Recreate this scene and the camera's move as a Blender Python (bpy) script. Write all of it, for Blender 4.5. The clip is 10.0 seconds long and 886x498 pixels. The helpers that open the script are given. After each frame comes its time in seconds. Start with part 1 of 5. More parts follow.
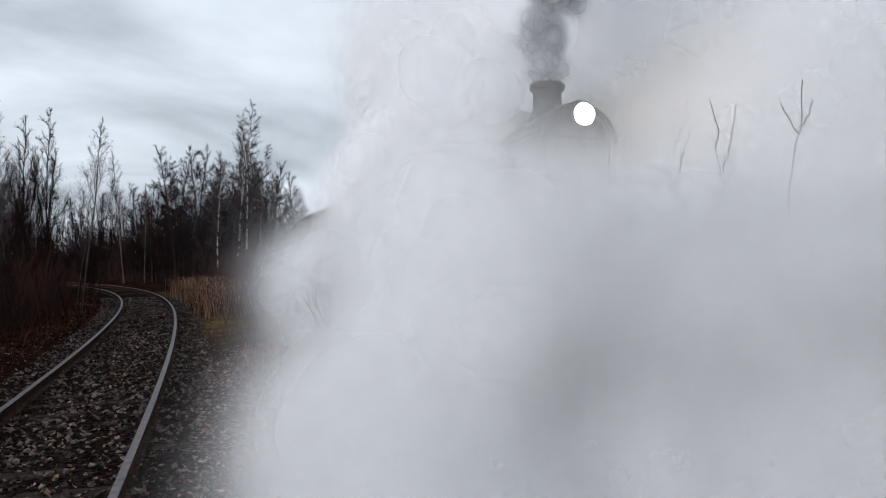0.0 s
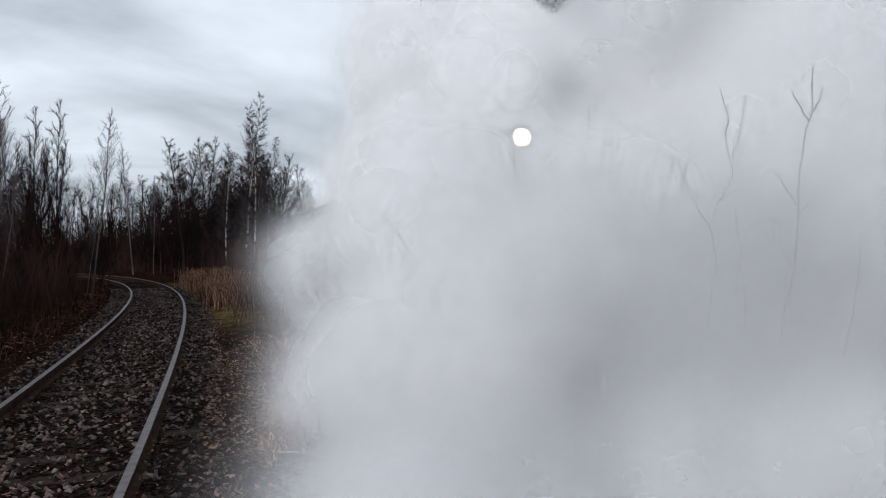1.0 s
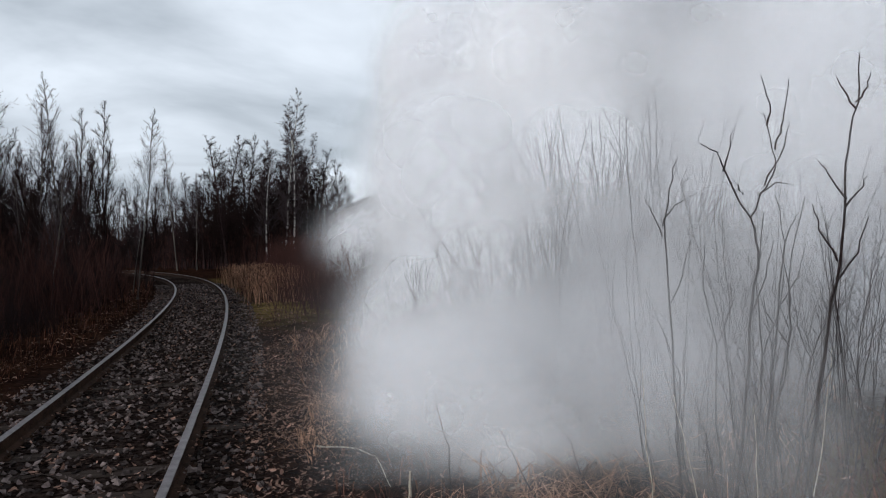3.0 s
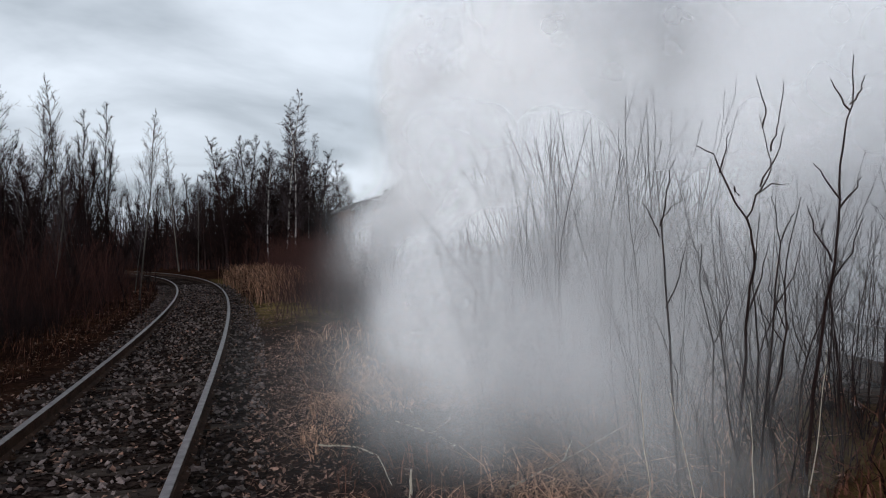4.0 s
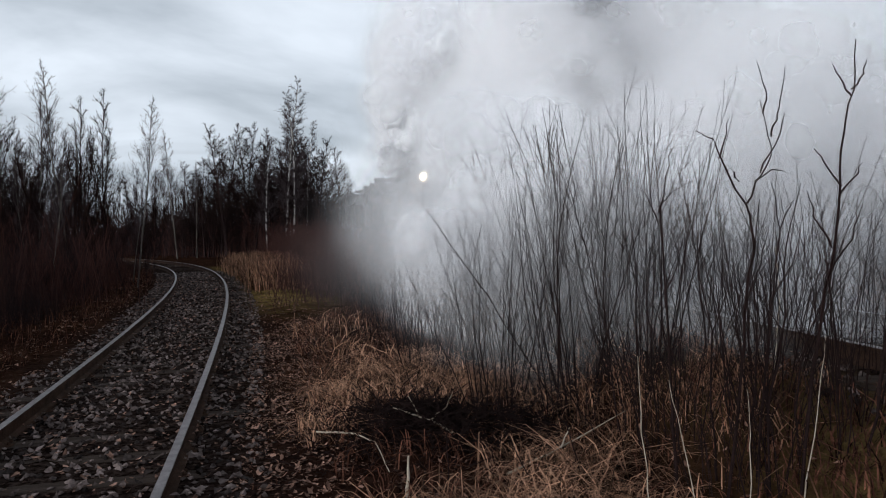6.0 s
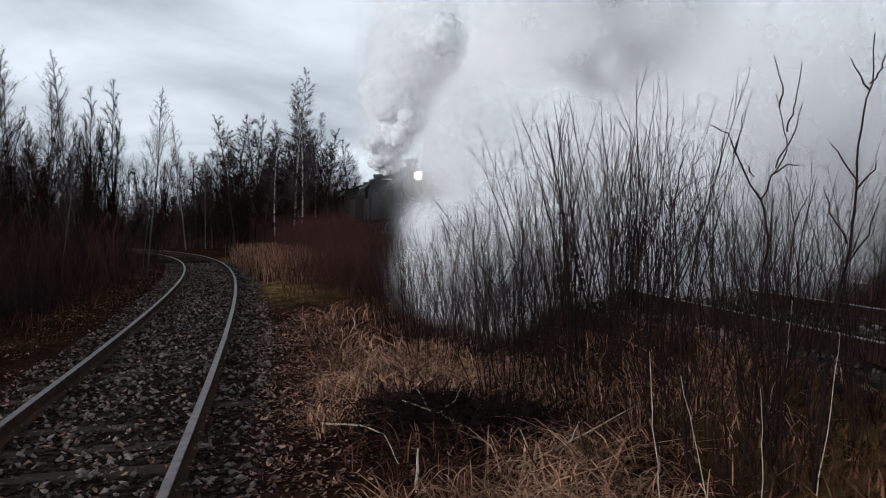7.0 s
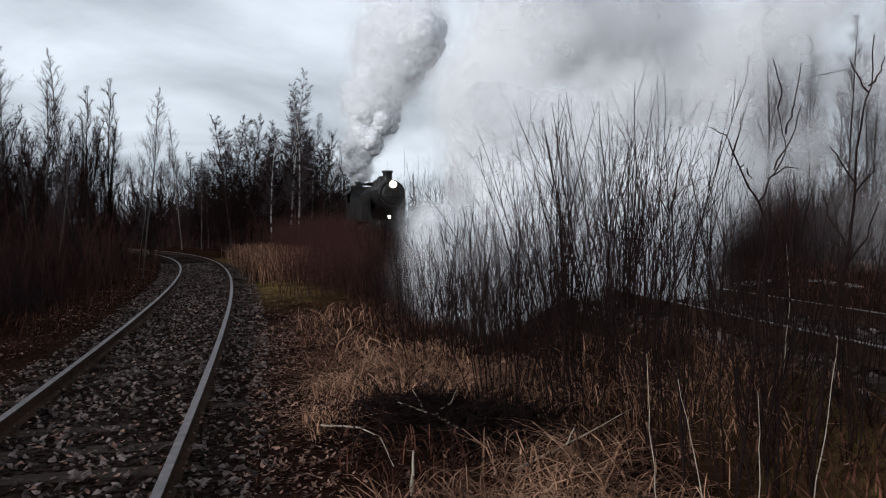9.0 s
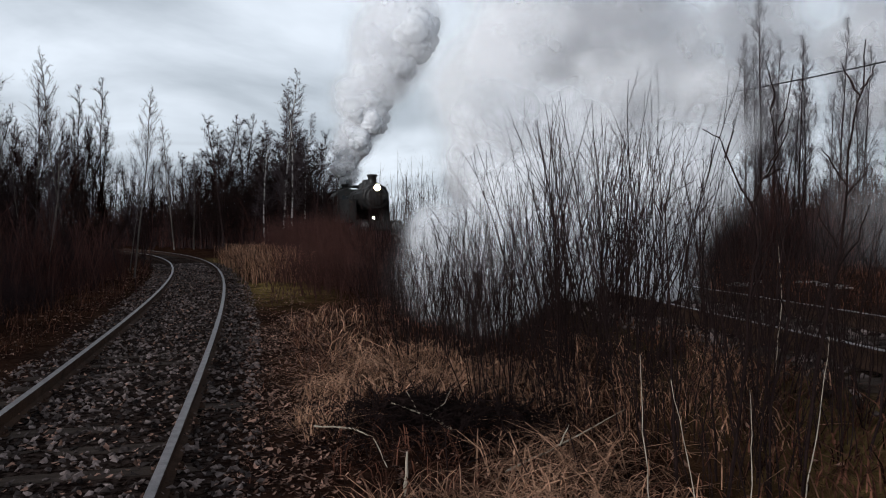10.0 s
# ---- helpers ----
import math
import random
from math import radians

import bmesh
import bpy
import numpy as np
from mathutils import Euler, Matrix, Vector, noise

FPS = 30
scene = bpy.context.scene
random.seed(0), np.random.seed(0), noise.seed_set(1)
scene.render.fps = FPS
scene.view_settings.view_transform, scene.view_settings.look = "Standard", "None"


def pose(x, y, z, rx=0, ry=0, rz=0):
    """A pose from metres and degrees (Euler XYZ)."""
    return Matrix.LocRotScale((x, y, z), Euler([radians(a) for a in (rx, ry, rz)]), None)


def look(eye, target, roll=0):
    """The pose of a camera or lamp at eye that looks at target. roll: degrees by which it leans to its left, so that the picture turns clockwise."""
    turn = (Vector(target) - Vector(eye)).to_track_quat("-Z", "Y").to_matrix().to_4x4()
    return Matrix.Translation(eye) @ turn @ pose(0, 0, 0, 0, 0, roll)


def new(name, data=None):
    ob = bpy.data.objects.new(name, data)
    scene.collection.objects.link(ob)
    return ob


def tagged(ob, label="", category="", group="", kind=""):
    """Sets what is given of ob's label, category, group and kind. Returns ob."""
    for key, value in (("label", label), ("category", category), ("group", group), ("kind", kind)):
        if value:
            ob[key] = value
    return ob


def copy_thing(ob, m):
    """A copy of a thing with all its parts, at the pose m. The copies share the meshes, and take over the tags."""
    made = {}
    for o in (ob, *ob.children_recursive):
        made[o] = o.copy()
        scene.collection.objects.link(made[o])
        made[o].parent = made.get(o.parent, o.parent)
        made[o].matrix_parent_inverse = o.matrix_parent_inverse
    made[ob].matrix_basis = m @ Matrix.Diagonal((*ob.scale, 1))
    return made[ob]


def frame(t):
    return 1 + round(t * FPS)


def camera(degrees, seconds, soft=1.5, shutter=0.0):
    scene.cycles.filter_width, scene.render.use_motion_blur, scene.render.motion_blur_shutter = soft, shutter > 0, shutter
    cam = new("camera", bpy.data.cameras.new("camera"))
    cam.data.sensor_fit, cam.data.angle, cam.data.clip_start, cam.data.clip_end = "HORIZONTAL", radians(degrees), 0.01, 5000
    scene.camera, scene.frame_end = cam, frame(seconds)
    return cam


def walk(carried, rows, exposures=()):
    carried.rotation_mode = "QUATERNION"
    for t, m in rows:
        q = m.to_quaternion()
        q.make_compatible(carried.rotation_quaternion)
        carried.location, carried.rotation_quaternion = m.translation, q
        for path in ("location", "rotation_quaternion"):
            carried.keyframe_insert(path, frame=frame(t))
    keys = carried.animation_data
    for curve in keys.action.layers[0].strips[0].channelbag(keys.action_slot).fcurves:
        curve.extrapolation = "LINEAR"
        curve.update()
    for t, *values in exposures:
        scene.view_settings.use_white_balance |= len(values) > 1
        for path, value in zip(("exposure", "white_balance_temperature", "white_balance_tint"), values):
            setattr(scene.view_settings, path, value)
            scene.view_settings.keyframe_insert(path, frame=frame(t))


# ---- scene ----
cam = camera(64.0, 10.0, 1.1)


def held(x, y, z, pitch, roll, yaw):
    """A hand-held camera's pose."""
    return pose(x, y, z, 90 + pitch, 0, yaw) @ pose(0, 0, 0, 0, 0, roll)


PATH = [
    (0, held(0.011, -0.000, 1.725, 0.492, -0.100, -3.451)),
    (0.5, held(0.008, -0.028, 1.704, 0.515, -0.043, -2.425)),
    (1, held(0.000, -0.019, 1.687, -0.091, 0.012, -2.844)),
    (1.5, held(-0.006, -0.019, 1.707, -0.355, -0.126, -2.907)),
    (2, held(-0.004, -0.012, 1.711, -0.827, -0.469, -1.509)),
    (2.5, held(0.010, 0.013, 1.705, -0.650, -0.464, 0.025)),
    (4, held(0.024, -0.067, 1.712, -0.611, -0.724, 0.310)),
    (4.5, held(0.043, -0.040, 1.707, -0.840, -0.953, 0.207)),
    (5, held(0.047, -0.038, 1.706, -1.314, -0.947, 0.233)),
    (5.5, held(0.037, -0.058, 1.703, -1.311, -0.808, 0.260)),
    (6, held(0.033, -0.038, 1.701, -1.592, -0.669, 0.236)),
    (7.5, held(-0.001, -0.018, 1.703, -2.246, -0.139, 0.999)),
    (8, held(0.011, -0.007, 1.697, -2.049, -0.164, 0.618)),
    (8.5, held(0.009, 0.002, 1.696, -2.042, -0.162, 0.781)),
    (9, held(0.008, 0.005, 1.698, -2.037, 0.057, 0.574)),
    (9.5, held(0.000, -0.000, 1.694, -1.946, 0.364, 0.165)),
    (10, held(-0.000, -0.000, 1.702, -1.996, 0.194, -0.000)),
]
walk(cam, PATH)

# ---- world, sun ----
SUN_EL, SUN_AZ = 9, 226
world = bpy.data.worlds.new("overcast")
scene.world = world
world.use_nodes = True
wn, wl = world.node_tree.nodes, world.node_tree.links
wn.clear()


def wnode(kind, **sets):
    n = wn.new(kind)
    for k, v in sets.items():
        n.inputs[k].default_value = v
    return n


w_out = wn.new("ShaderNodeOutputWorld")
w_bg = wnode("ShaderNodeBackground", Strength=1.0)
w_sky = wn.new("ShaderNodeTexSky")
w_sky.sky_type, w_sky.sun_disc = "NISHITA", False
w_sky.sun_elevation, w_sky.sun_rotation = radians(SUN_EL), radians(SUN_AZ)
w_tc = wn.new("ShaderNodeTexCoord")
w_sep = wn.new("ShaderNodeSeparateXYZ")
wl.new(w_tc.outputs["Generated"], w_sep.inputs[0])
# cloud deck seen in perspective: direction over height
w_add = wn.new("ShaderNodeMath")
w_add.operation, w_add.inputs[1].default_value = "ADD", 0.16
w_abs = wn.new("ShaderNodeMath")
w_abs.operation = "ABSOLUTE"
wl.new(w_sep.outputs["Z"], w_abs.inputs[0])
wl.new(w_abs.outputs[0], w_add.inputs[0])
w_div = wn.new("ShaderNodeVectorMath")
w_div.operation = "DIVIDE"
w_comb = wn.new("ShaderNodeCombineXYZ")
for k in range(3):
    wl.new(w_add.outputs[0], w_comb.inputs[k])
wl.new(w_tc.outputs["Generated"], w_div.inputs[0])
wl.new(w_comb.outputs[0], w_div.inputs[1])
w_noise = wnode("ShaderNodeTexNoise", Scale=0.85, Detail=6.0, Roughness=0.52, Distortion=0.35)
w_map = wn.new("ShaderNodeMapping")
w_map.inputs["Location"].default_value = (3.1, 1.75, 0.4)
wl.new(w_div.outputs[0], w_map.inputs[0])
wl.new(w_map.outputs[0], w_noise.inputs["Vector"])
w_ramp = wn.new("ShaderNodeValToRGB")
w_ramp.color_ramp.elements[0].position, w_ramp.color_ramp.elements[0].color = 0.36, (0.40, 0.46, 0.53, 1)
w_ramp.color_ramp.elements[1].position, w_ramp.color_ramp.elements[1].color = 0.66, (0.865, 0.95, 1.06, 1)
wl.new(w_noise.outputs[0], w_ramp.inputs[0])
# a low heavy deck: brightest towards the horizon, darker overhead
w_grad = wn.new("ShaderNodeMapRange")
w_grad.interpolation_type = "SMOOTHSTEP"
for k, v in zip(("From Min", "From Max", "To Min", "To Max"), (0.3, 0.95, 0.97, 0.6)):
    w_grad.inputs[k].default_value = v
wl.new(w_abs.outputs[0], w_grad.inputs["Value"])
w_mul = wn.new("ShaderNodeMix")
w_mul.data_type, w_mul.blend_type = "RGBA", "MULTIPLY"
w_mul.inputs["Factor"].default_value = 1.0
wl.new(w_ramp.outputs[0], w_mul.inputs["A"])
wl.new(w_grad.outputs[0], w_mul.inputs["B"])
w_mix = wn.new("ShaderNodeMix")
w_mix.data_type = "RGBA"
w_mix.inputs["Factor"].default_value = 0.95
w_dim = wn.new("ShaderNodeMix")
w_dim.data_type, w_dim.blend_type = "RGBA", "MULTIPLY"
w_dim.inputs["Factor"].default_value = 1.0
w_dim.inputs["B"].default_value = (0.1, 0.1, 0.1, 1)
wl.new(w_sky.outputs[0], w_dim.inputs["A"])
wl.new(w_dim.outputs["Result"], w_mix.inputs["A"])
wl.new(w_mul.outputs["Result"], w_mix.inputs["B"])
wl.new(w_mix.outputs["Result"], w_bg.inputs["Color"])
wl.new(w_bg.outputs[0], w_out.inputs[0])

sun = new("sun", bpy.data.lights.new("sun", "SUN"))
sun.data.energy, sun.data.angle, sun.data.color = 2.8, radians(30), (0.97, 0.98, 1.0)
# the low sun stands behind the cloud deck, at the viewer's back
SUN_WAY = Vector((math.sin(radians(SUN_AZ)) * math.cos(radians(SUN_EL)), math.cos(radians(SUN_AZ)) * math.cos(radians(SUN_EL)), math.sin(radians(SUN_EL))))
sun.matrix_world = look(SUN_WAY * 50, (0, 0, 0))
scene.view_settings.exposure = 0.0
scene.cycles.transparent_max_bounces = 128
scene.cycles.max_bounces, scene.cycles.diffuse_bounces = 14, 8

# ---- materials ----


def surface(name, dark, light, scale=8.0, rough=0.85, bump=0.3, metal=0.0, fine=9.0, spots=None, stretch=(1, 1, 1), ramp=(0.35, 0.65), vary=0.0, gloss=0.03):
    """A procedural surface: coarse and fine variation of colour, relief, roughness."""
    m = bpy.data.materials.new(name)
    m.use_nodes = True
    n, l = m.node_tree.nodes, m.node_tree.links
    b = n["Principled BSDF"]
    b.inputs["Metallic"].default_value = metal
    tc, mp = n.new("ShaderNodeTexCoord"), n.new("ShaderNodeMapping")
    mp.inputs["Scale"].default_value = stretch
    l.new(tc.outputs["Object"], mp.inputs[0])
    a, f = n.new("ShaderNodeTexNoise"), n.new("ShaderNodeTexNoise")
    a.inputs["Scale"].default_value, a.inputs["Detail"].default_value = scale, 5
    f.inputs["Scale"].default_value, f.inputs["Detail"].default_value = scale * fine, 4
    l.new(mp.outputs[0], a.inputs["Vector"])
    l.new(mp.outputs[0], f.inputs["Vector"])
    mix = n.new("ShaderNodeMix")
    mix.inputs["Factor"].default_value = 0.45
    l.new(a.outputs[0], mix.inputs["A"])
    l.new(f.outputs[0], mix.inputs["B"])
    r = n.new("ShaderNodeValToRGB")
    r.color_ramp.elements[0].position, r.color_ramp.elements[1].position = ramp
    r.color_ramp.elements[0].color, r.color_ramp.elements[1].color = (*dark, 1), (*light, 1)
    l.new(mix.outputs[0], r.inputs[0])
    colour = r.outputs[0]
    if spots:
        w, sr, sm = n.new("ShaderNodeTexNoise"), n.new("ShaderNodeValToRGB"), n.new("ShaderNodeMix")
        w.inputs["Scale"].default_value, w.inputs["Detail"].default_value = spots[1], 3
        l.new(mp.outputs[0], w.inputs["Vector"])
        sr.color_ramp.elements[0].position, sr.color_ramp.elements[1].position = spots[2], spots[2] + 0.08
        l.new(w.outputs[0], sr.inputs[0])
        sm.data_type = "RGBA"
        sm.inputs["B"].default_value = (*spots[0], 1)
        l.new(sr.outputs[0], sm.inputs["Factor"])
        l.new(colour, sm.inputs["A"])
        colour = sm.outputs["Result"]
    if vary:
        info, hsv, mr = n.new("ShaderNodeNewGeometry"), n.new("ShaderNodeHueSaturation"), n.new("ShaderNodeMapRange")
        mr.inputs["To Min"].default_value, mr.inputs["To Max"].default_value = 1 - vary, 1 + vary
        l.new(info.outputs["Random Per Island"], mr.inputs["Value"])
        l.new(mr.outputs[0], hsv.inputs["Value"])
        l.new(colour, hsv.inputs["Color"])
        colour = hsv.outputs[0]
    l.new(colour, b.inputs["Base Color"])
    rr = n.new("ShaderNodeMapRange")
    rr.inputs["To Min"].default_value, rr.inputs["To Max"].default_value = max(rough - 0.15, 0.05), min(rough + 0.1, 1)
    l.new(f.outputs[0], rr.inputs["Value"])
    l.new(rr.outputs[0], b.inputs["Roughness"])
    bp = n.new("ShaderNodeBump")
    bp.inputs["Strength"].default_value, bp.inputs["Distance"].default_value = bump, 0.02
    l.new(f.outputs[0], bp.inputs["Height"])
    l.new(bp.outputs[0], b.inputs["Normal"])
    b.inputs["Specular IOR Level"].default_value = gloss
    return m


M_BARK = surface("dark_bark", (0.013, 0.008, 0.008), (0.042, 0.027, 0.027), 6, bump=0.4, stretch=(1, 1, 0.25))
M_TWIG = surface("twig_bark", (0.007, 0.0045, 0.0042), (0.025, 0.0145, 0.0135), 5, bump=0.2)
M_FARTWIG = surface("grey_twig_bark", (0.03, 0.023, 0.025), (0.08, 0.062, 0.065), 3, bump=0.2)
M_RED = surface("red_twig_bark", (0.028, 0.013, 0.0115), (0.088, 0.039, 0.032), 3, bump=0.2, vary=0.35)
M_BIRCH = surface("birch_bark", (0.28, 0.26, 0.25), (0.5, 0.48, 0.46), 3, bump=0.3, spots=((0.03, 0.025, 0.025), 2.6, 0.47), stretch=(1, 1, 1.6))
M_STRAW = surface("dry_grass", (0.045, 0.018, 0.010), (0.48, 0.27, 0.175), 1.3, bump=0.1, vary=0.95)
M_BROWN = surface("brown_grass", (0.010, 0.004, 0.003), (0.15, 0.064, 0.041), 1.3, bump=0.1, vary=0.95)
M_STALK = surface("pale_stalk", (0.25, 0.2, 0.15), (0.48, 0.41, 0.33), 12, bump=0.2)
M_STONE = surface("ballast_stone", (0.010, 0.0075, 0.007), (0.2, 0.155, 0.145), 3, bump=0.5, vary=0.9)
M_LEAF = surface("fallen_leaf", (0.02, 0.009, 0.007), (0.31, 0.18, 0.135), 2, rough=0.6, bump=0.2, vary=0.9)
M_RUST = surface("rusty_steel", (0.022, 0.014, 0.011), (0.07, 0.04, 0.028), 6, rough=0.8, bump=0.4)
M_RAIL = surface("worn_rail_top", (0.11, 0.095, 0.095), (0.26, 0.235, 0.235), 9, rough=0.5, metal=0.7, bump=0.1)
M_SLEEPER = surface("tarred_wood", (0.018, 0.013, 0.011), (0.075, 0.055, 0.045), 5, bump=0.6, stretch=(0.3, 3, 3))
M_BLACK = surface("sooty_black_paint", (0.008, 0.008, 0.008), (0.03, 0.028, 0.027), 2, rough=0.5, bump=0.15, spots=((0.06, 0.04, 0.03), 3, 0.64), gloss=0.3)
M_DKRED = surface("dull_red_paint", (0.05, 0.012, 0.010), (0.12, 0.025, 0.02), 3, rough=0.6, bump=0.15, gloss=0.2)
M_IRON = surface("oily_iron", (0.05, 0.05, 0.05), (0.16, 0.15, 0.15), 5, rough=0.45, metal=0.8, bump=0.2)
M_WAGON = surface("brown_wagon_boards", (0.03, 0.016, 0.012), (0.085, 0.045, 0.033), 3, bump=0.4, stretch=(1, 4, 1))
M_WIRE = surface("wire_metal", (0.02, 0.02, 0.022), (0.05, 0.05, 0.055), 5, rough=0.5)
M_RUBBLE = surface("pale_concrete", (0.2, 0.19, 0.19), (0.42, 0.41, 0.4), 5, bump=0.5)
M_POLE = surface("grey_pole_wood", (0.05, 0.045, 0.04), (0.14, 0.125, 0.11), 5, bump=0.5, stretch=(1, 1, 0.2))


def glow(name, colour, power):
    m = bpy.data.materials.new(name)
    m.use_nodes = True
    b = m.node_tree.nodes["Principled BSDF"]
    b.inputs["Base Color"].default_value = (0.8, 0.75, 0.65, 1)
    b.inputs["Emission Color"].default_value = (*colour, 1)
    b.inputs["Emission Strength"].default_value = power
    return m


M_LAMP = glow("lit_headlamp", (1.0, 0.74, 0.42), 45)
M_SMALL_LAMP = glow("lit_marker_lamp", (1.0, 0.92, 0.8), 8)


def glass(name):
    m = bpy.data.materials.new(name)
    m.use_nodes = True
    b = m.node_tree.nodes["Principled BSDF"]
    b.inputs["Base Color"].default_value = (0.02, 0.025, 0.03, 1)
    b.inputs["Roughness"].default_value = 0.08
    return m


M_GLASS = glass("dark_window_glass")


def vapour(name, density, tint, low=0.35, scale=0.8, soft=0.0, through_part=0.5):
    """Steam: thin scattering flakes that let part of the light through, thinning out to their rims."""
    m = bpy.data.materials.new(name)
    m.use_nodes = True
    n, l = m.node_tree.nodes, m.node_tree.links
    n.clear()
    out, mix = n.new("ShaderNodeOutputMaterial"), n.new("ShaderNodeMixShader")
    clear, dif, tra, both = n.new("ShaderNodeBsdfTransparent"), n.new("ShaderNodeBsdfDiffuse"), n.new("ShaderNodeBsdfTranslucent"), n.new("ShaderNodeMixShader")
    dif.inputs[0].default_value = tra.inputs[0].default_value = (*tint, 1)
    both.inputs[0].default_value = through_part
    l.new(dif.outputs[0], both.inputs[1])
    l.new(tra.outputs[0], both.inputs[2])
    uv, sub, ln, fall = n.new("ShaderNodeUVMap"), n.new("ShaderNodeVectorMath"), n.new("ShaderNodeVectorMath"), n.new("ShaderNodeMapRange")
    sub.operation, sub.inputs[1].default_value = "SUBTRACT", (0.5, 0.5, 0)
    ln.operation = "LENGTH"
    l.new(uv.outputs[0], sub.inputs[0])
    l.new(sub.outputs[0], ln.inputs[0])
    fall.interpolation_type = "SMOOTHSTEP"
    for k, v in zip(("From Min", "From Max", "To Min", "To Max"), (soft, 0.5, 1.0, 0.0)):
        fall.inputs[k].default_value = v
    l.new(ln.outputs["Value"], fall.inputs["Value"])
    tc, noi, mr = n.new("ShaderNodeTexCoord"), n.new("ShaderNodeTexNoise"), n.new("ShaderNodeMapRange")
    noi.inputs["Scale"].default_value, noi.inputs["Detail"].default_value = scale, 4
    l.new(tc.outputs["Object"], noi.inputs["Vector"])
    for k, v in zip(("From Min", "From Max", "To Min", "To Max"), (0.32, 0.66, low, 1.0)):
        mr.inputs[k].default_value = v
    l.new(noi.outputs[0], mr.inputs["Value"])
    m1, m2 = n.new("ShaderNodeMath"), n.new("ShaderNodeMath")
    m1.operation = m2.operation = "MULTIPLY"
    sq = n.new("ShaderNodeMath")
    sq.operation, sq.inputs[1].default_value = "POWER", 1.6
    l.new(fall.outputs[0], sq.inputs[0])
    l.new(sq.outputs[0], m1.inputs[0])
    l.new(mr.outputs[0], m1.inputs[1])
    l.new(m1.outputs[0], m2.inputs[0])
    m2.inputs[1].default_value = density
    l.new(m2.outputs[0], mix.inputs[0])
    l.new(clear.outputs[0], mix.inputs[1])
    l.new(both.outputs[0], mix.inputs[2])
    l.new(mix.outputs[0], out.inputs[0])
    return m


WHITE = (0.99, 0.99, 1.0)
M_THICK = vapour("thick_steam", 0.48, WHITE, 0.7, 0.8)
M_STEAM = vapour("steam", 0.31, WHITE, 0.4, 0.9)
M_THIN = vapour("thin_steam", 0.13, WHITE, 0.1, 1.1)
M_SMOKE = vapour("grey_smoke", 0.8, (0.5, 0.51, 0.53), 0.4, 0.8)
M_BILLOW = vapour("billowing_steam", 1.0, (0.97, 0.975, 0.99), 0.9, 0.5, through_part=0.42)

# ---- tracks' plan ----


def curve_of(x0, y0, heading, bend, start, length):
    """Points and headings every 0.25 m along a track whose curvature is bend(s)."""
    s = np.arange(0, length, 0.25)
    th = heading + np.concatenate([[0], np.cumsum([bend(v + 0.125) * 0.25 for v in s[:-1]])])
    mid = (th[1:] + th[:-1]) / 2
    x = x0 + np.concatenate([[0], np.cumsum(-np.sin(mid) * 0.25)])
    y = y0 + np.concatenate([[0], np.cumsum(np.cos(mid) * 0.25)])
    b = np.arange(-start, 0, 0.25)
    return (np.concatenate([b, s]), np.concatenate([x0 - math.sin(heading) * b, x]),
            np.concatenate([y0 + math.cos(heading) * b, y]), np.concatenate([np.full(len(b), heading), th]))


def bend_1(s):
    if s > 70:
        return 0.004
    u = min(s, 46) / 30
    return 0.0032 - 0.0042 * u + 0.0145 * u * u


T1 = curve_of(-2.161, 2.393, 0.2397, bend_1, 14, 120)
T2 = curve_of(3.59, 8.0, radians(9.3), lambda s: 1 / 300, 40, 170)


def rail_2(s):
    """Height of the railhead of the raised line."""
    return 0.75 - 0.0065 * (s - 3.0)


def on(track, s, side=0.0):
    """x, y and heading on a track, side metres to its right."""
    x, y, th = (np.interp(s, track[0], track[k]) for k in (1, 2, 3))
    return x + side * np.cos(th), y + side * np.sin(th), th


def off(track, x, y):
    """Signed distance from a track (right of it is positive) and the place along it."""
    x, y = np.atleast_1d(np.asarray(x, float)), np.atleast_1d(np.asarray(y, float))
    best, where, sign = np.full(x.shape, 1e9), np.zeros(x.shape), np.ones(x.shape)
    for s, tx, ty, th in list(zip(*track))[::4]:
        d = np.hypot(x - tx, y - ty)
        near = d < best
        best[near], where[near] = d[near], s
        sign[near] = np.sign((x[near] - tx) * math.cos(th) + (y[near] - ty) * math.sin(th))
    return best * sign, where


def smooth(v, a, b):
    u = np.clip((v - a) / (b - a), 0, 1)
    return u * u * (3 - 2 * u)


def ground_z(x, y):
    x, y = np.atleast_1d(np.asarray(x, float)), np.atleast_1d(np.asarray(y, float))
    d1, s1 = off(T1, x, y)
    d2, s2 = off(T2, x, y)
    rough = 0.04 * np.sin(x * 1.7 + 0.6 * y) * np.sin(y * 1.3 - 0.4 * x) + 0.025 * np.sin(x * 4.1 + 2) * np.sin(y * 3.7)
    z = -0.12 + rough * 1.4
    z = z + smooth(-d1, 3, 9) * 0.35 * smooth(np.hypot(x, y), 200, 20)
    z = z + (np.where(d2 > 0, 0.35, 0.0) * smooth(d2, 1, 5)) * smooth(np.hypot(x, y), 200, 30)
    w2 = 1 - smooth(np.abs(d2), 1.45, 2.7)
    z = z * (1 - w2) + (rail_2(s2) - 0.19 + rough * 0.3) * w2
    w1 = 1 - smooth(np.abs(d1), 1.2, 2.6)
    return z * (1 - w1) + (-0.165 + rough * 0.25) * w1


def gz(x, y):
    return float(ground_z(x, y)[0])


# ---- mesh helpers ----


